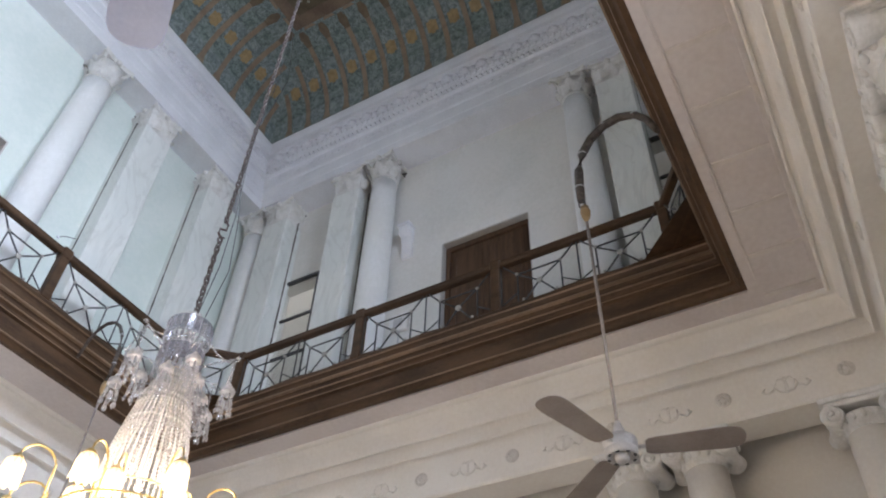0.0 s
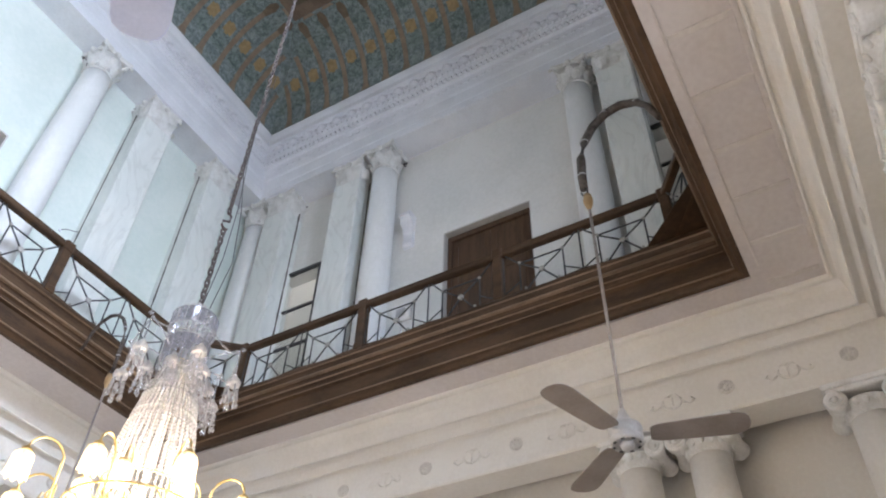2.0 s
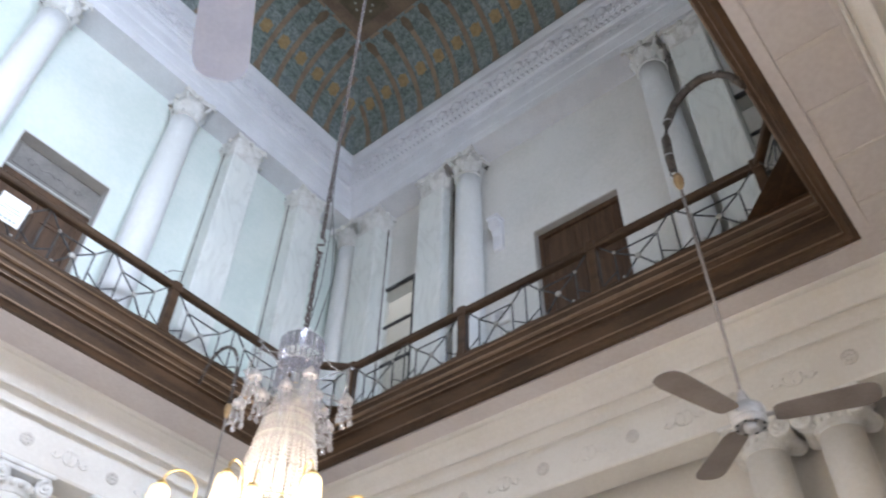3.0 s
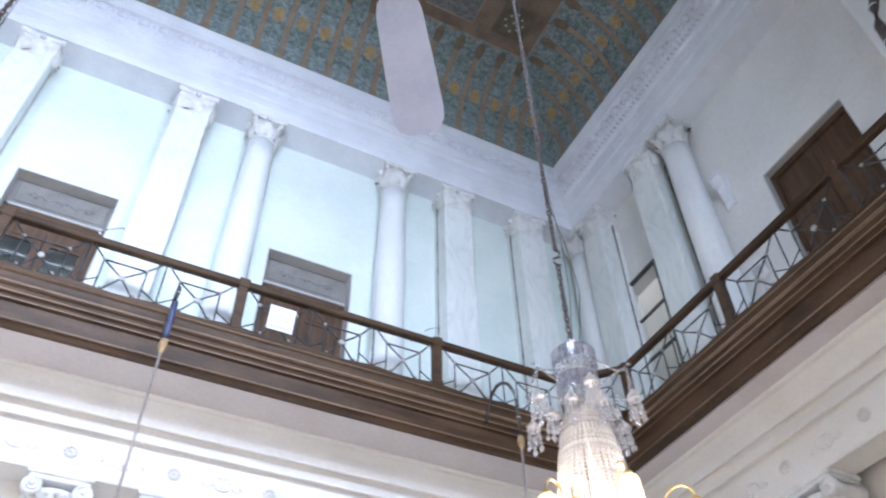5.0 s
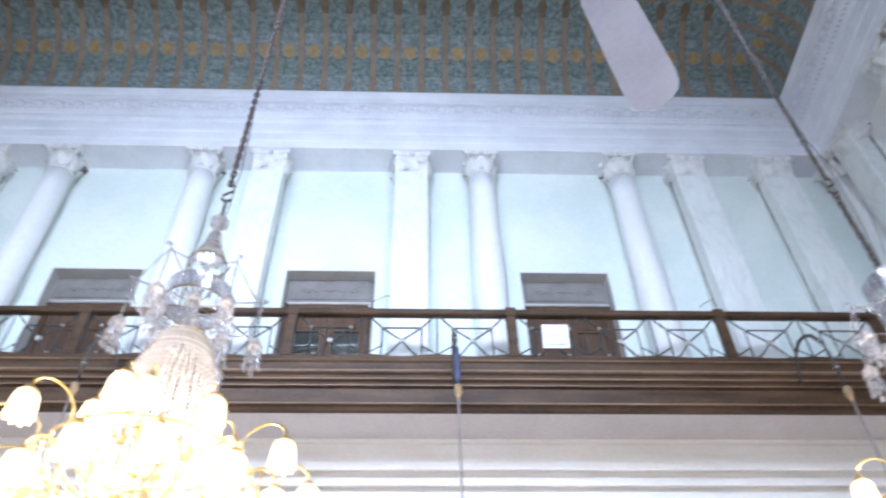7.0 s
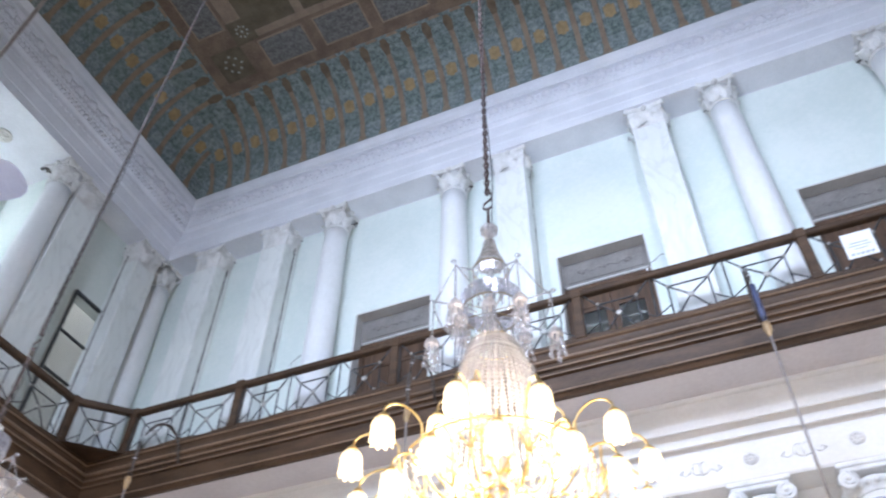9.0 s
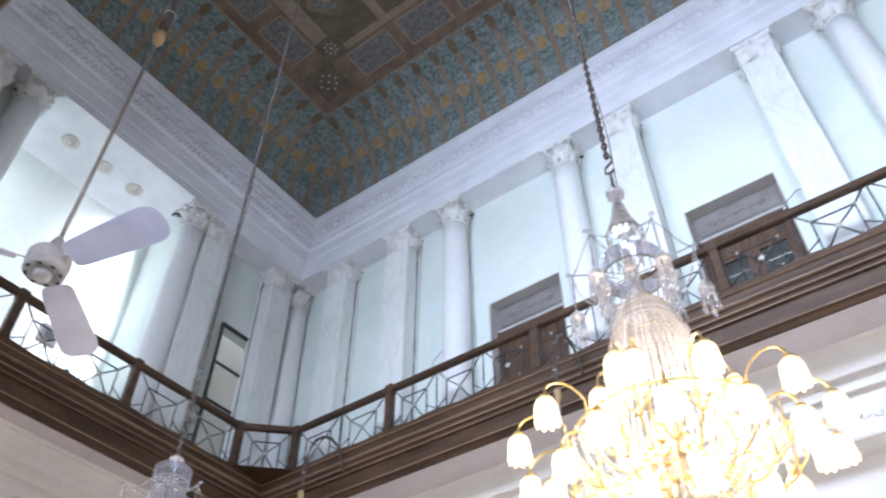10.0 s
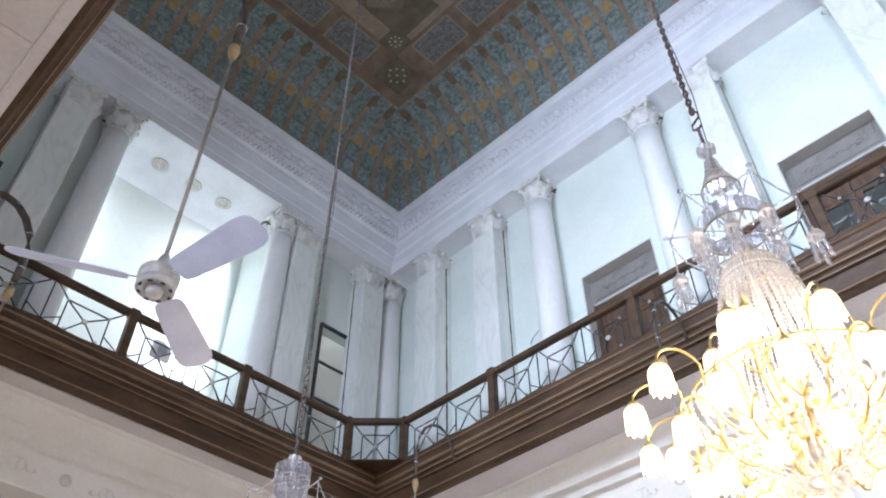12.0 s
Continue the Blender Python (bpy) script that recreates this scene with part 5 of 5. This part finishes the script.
        swag = [(pa * math.cos(q * 0.2618 * 4 / 5) * (1 - 0.06 * math.sin(math.pi * q / 5)), pa * math.sin(q * 0.2618 * 4 / 5), pz + 0.03 - 0.10 * math.sin(math.pi * q / 5)) for q in range(6)]
        part("bead_swag", bead_string(swag, 0.008, 0.022), M_CRYSTAL, arm)
    # flaring basket of bead strings
    bz, br, er, ez = (-1.12, 0.145, 0.32, -1.92) if large else (-0.52, 0.09, 0.25, -1.42)
    pts = [(br + (er - br) * (1.0 - (1.0 - q / 8) ** 1.7), 0, bz + (ez - bz) * q / 8) for q in range(9)]
    string = bead_string(pts, 0.0135, 0.026).mesh("bead_string", M_BEAD)
    nst = 46 if large else 38
    for i in range(nst):
        part("bead_string", string, None, t).matrix_basis = pose(0, 0, 0, 0, 0, 360 * i / nst)
    for rr, zz in ((br, bz), (er, ez)):
        part("basket_ring", Geo().tube([(rr * math.cos(a), rr * math.sin(a), zz) for a in [2 * math.pi * q / 28 for q in range(28)]], 0.007, 5, closed=True), M_BRASS, t)
    bw, bt, bd = (0.54, -2.02, 0.50) if large else (0.42, -1.60, 0.42)
    pts = [(bw * math.cos(q / 8 * 1.45), 0, bt - bd * math.sin(q / 8 * 1.45)) for q in range(9)]
    string = bead_string(pts, 0.0105, 0.030).mesh("bead_string", M_BEAD)
    for i in range(30):
        part("bead_string", string, None, t).matrix_basis = pose(0, 0, 0, 0, 0, 360 * i / 30)
    part("bowl_ring", Geo().tube([(bw * math.cos(a), bw * math.sin(a), bt) for a in [2 * math.pi * q / 36 for q in range(36)]], 0.008, 5, closed=True), M_BRASS, t)
    part("bottom_drop", Geo().lathe([(0.001, -0.19), (0.03, -0.13), (0.045, -0.09), (0.03, -0.03), (0.01, 0.0)], 8, smooth=False), M_CRYSTAL, t).location.z = bt - bd
    tiers = ((8, 0.45, -1.79, 0.12, -2.05, 8), (12, 0.86, -2.02, 0.12, -2.15, 5), (12, 0.66, -2.19, 0.12, -2.25, 20), (7, 0.40, -2.36, 0.10, -2.3, 0)) if large else ((6, 0.36, -1.44, 0.10, -1.7, 30), (9, 0.70, -1.52, 0.10, -1.75, 8), (9, 0.52, -1.78, 0.10, -1.85, 20))
    for n, r1, z1, r0, z0, a0 in tiers:
        am = arm_mesh(r0, z0, r1, z1)
        for i in range(n):
            arm = part("lamp_arm", am, None, t, "curved polished brass arm")
            arm.matrix_basis = pose(0, 0, random.uniform(-0.012, 0.012), 0, random.uniform(-1.5, 1.5), a0 + 360 * i / n + random.uniform(-2, 2))
            for nm, me, lb in (("shade", SHADE_ME, "lit fluted glass shade"), ("bulb", BULB_ME, "glowing bulb")):
                ob = part(nm, me, None, arm, lb)
                ob.location = (r1, 0, z1)
                ob.visible_shadow = False
    d = bpy.data.lights.new("chandelier_light", "POINT")
    d.energy, d.color, d.shadow_soft_size = watts, (1.0, 0.87, 0.70), 0.45
    lamp = new("chandelier_light", d)
    lamp.location = (x, y, z - (2.0 if large else 1.55))
    return t


chandelier(-1.42, CY, 5.89, True, LAMP_W)
chandelier(3.11, 3.74, 5.40, False, LAMP_W)
chandelier(-5.95, CY, 5.29, False, LAMP_W)

# ---- small things on the gallery ----
t = thing("notice_board", "white notice sheet fixed to the gallery railing", "notice", pose(1.79, 7.90, 8.42, 12, 0, 0))
part("board", Geo().bevel_box(-0.175, 0.175, -0.012, 0.0, -0.175, 0.175, 0.006), M_SHEET, t)
bars = Geo()
for z, w in ((0.02, 0.10), (-0.02, 0.13), (-0.06, 0.08)):
    bars.box(-w, w, -0.0145, -0.0125, z, z + 0.010)
for q in range(5):
    bars.box(-0.13 + 0.055 * q, -0.095 + 0.055 * q, -0.0145, -0.0125, -0.14, -0.11)
part("writing_bars", bars, M_INK, t, "rows of unreadable grey writing")


def flood_lamp(side, u):
    t = thing("flood_lamp", "small square white floodlight clamped behind the railing", "lamp", spot(side, u, 0.06, 8.13))
    part("stand", Geo().tube([(0, 0.03, 0), (0, 0.03, 0.40)], 0.012, 6), M_STEEL, t)
    part("housing", Geo().bevel_box(-0.15, 0.15, -0.01, 0.07, 0.32, 0.62, 0.02), M_SHEET, t)
    part("lens", Geo().bevel_box(-0.07, 0.07, -0.018, -0.008, 0.38, 0.52, 0.004), M_STEEL, t)


flood_lamp("R", 4.62)
flood_lamp("L", 3.80)
t = thing("wall_bracket", "white scrolled plaster bracket on the wall", "bracket", spot("R", 5.22, 1.03, 10.93, UPPER))
c = Geo()
prof = [(0.0, 0.0), (0.05, 0.02), (0.07, 0.08), (0.06, 0.18), (0.07, 0.32), (0.11, 0.44), (0.17, 0.52), (0.20, 0.58), (0.20, 0.64), (0.0, 0.64)]
for sx in (-0.095, 0.095):
    c.v += [(sx, -d, z) for d, z in prof]
n = len(prof)
for i in range(n):
    j = (i + 1) % n
    c.face((i, j, n + j, n + i))
c.face(list(range(n)))
c.face([n + i for i in reversed(range(n))])
part("corbel", c, M_PLASTER, t)
part("cap", Geo().bevel_box(-0.12, 0.12, -0.23, 0.0, 0.64, 0.69, 0.01), M_PLASTER, t)
for sx in (-1, 1):
    part("scroll", Geo().lathe([(0.05, -0.012), (0.06, 0.0), (0.05, 0.012)], 14, (sx * 0.10, -0.12, 0.54), turn=pose(0, 0, 0, 0, 90, 0)), M_PLASTER, t)
ros2 = Geo().lathe([(0.16, 0.0), (0.165, -0.02), (0.145, -0.035), (0.125, -0.015), (0.11, -0.015), (0.095, -0.03), (0.06, -0.015), (0.05, -0.035), (0.001, -0.045)], 24)
for q in range(8):
    a = 2 * math.pi * q / 8
    ros2.ball((0.085 * math.cos(a), 0.085 * math.sin(a), -0.02), 0.026, 0, 6, 4)
ros2 = ros2.mesh("ceiling_rosette", M_ORN)
for y in (3.18, 3.93, 4.63):
    ob = tagged(new("ceiling_rosette", ros2), "round grey plaster rosette on the white soffit", "rosette", "soffit rosettes")
    ob.location = (-11.10, y, Z_ARCH + 0.002)


# ---- loose wires on the gallery wall ----
def loose_wire(u, z, flip):
    t = thing("loose_wire", "thin dark loop of electric wire on the gallery wall", "wire", pose(u, 9.02, z), "loose wires")
    pts = [(flip * (0.34 * q / 10), -0.012 - 0.07 * math.sin(math.pi * q / 10), 0.16 * math.sin(q * 0.21) ** 2 + 0.03 * math.sin(q * 0.9)) for q in range(11)]
    part("strand", Geo().tube(pts, 0.006, 5), M_IRON, t)
    part("clip", Geo().bevel_box(-0.02, 0.02, -0.02, 0.008, -0.02, 0.02, 0.005), M_PLASTER, t)


for u, z, flip in ((5.20, 10.10, -1), (4.36, 9.98, 1), (-7.02, 9.95, 1), (-0.75, 9.98, 1)):
    loose_wire(u, z, flip)
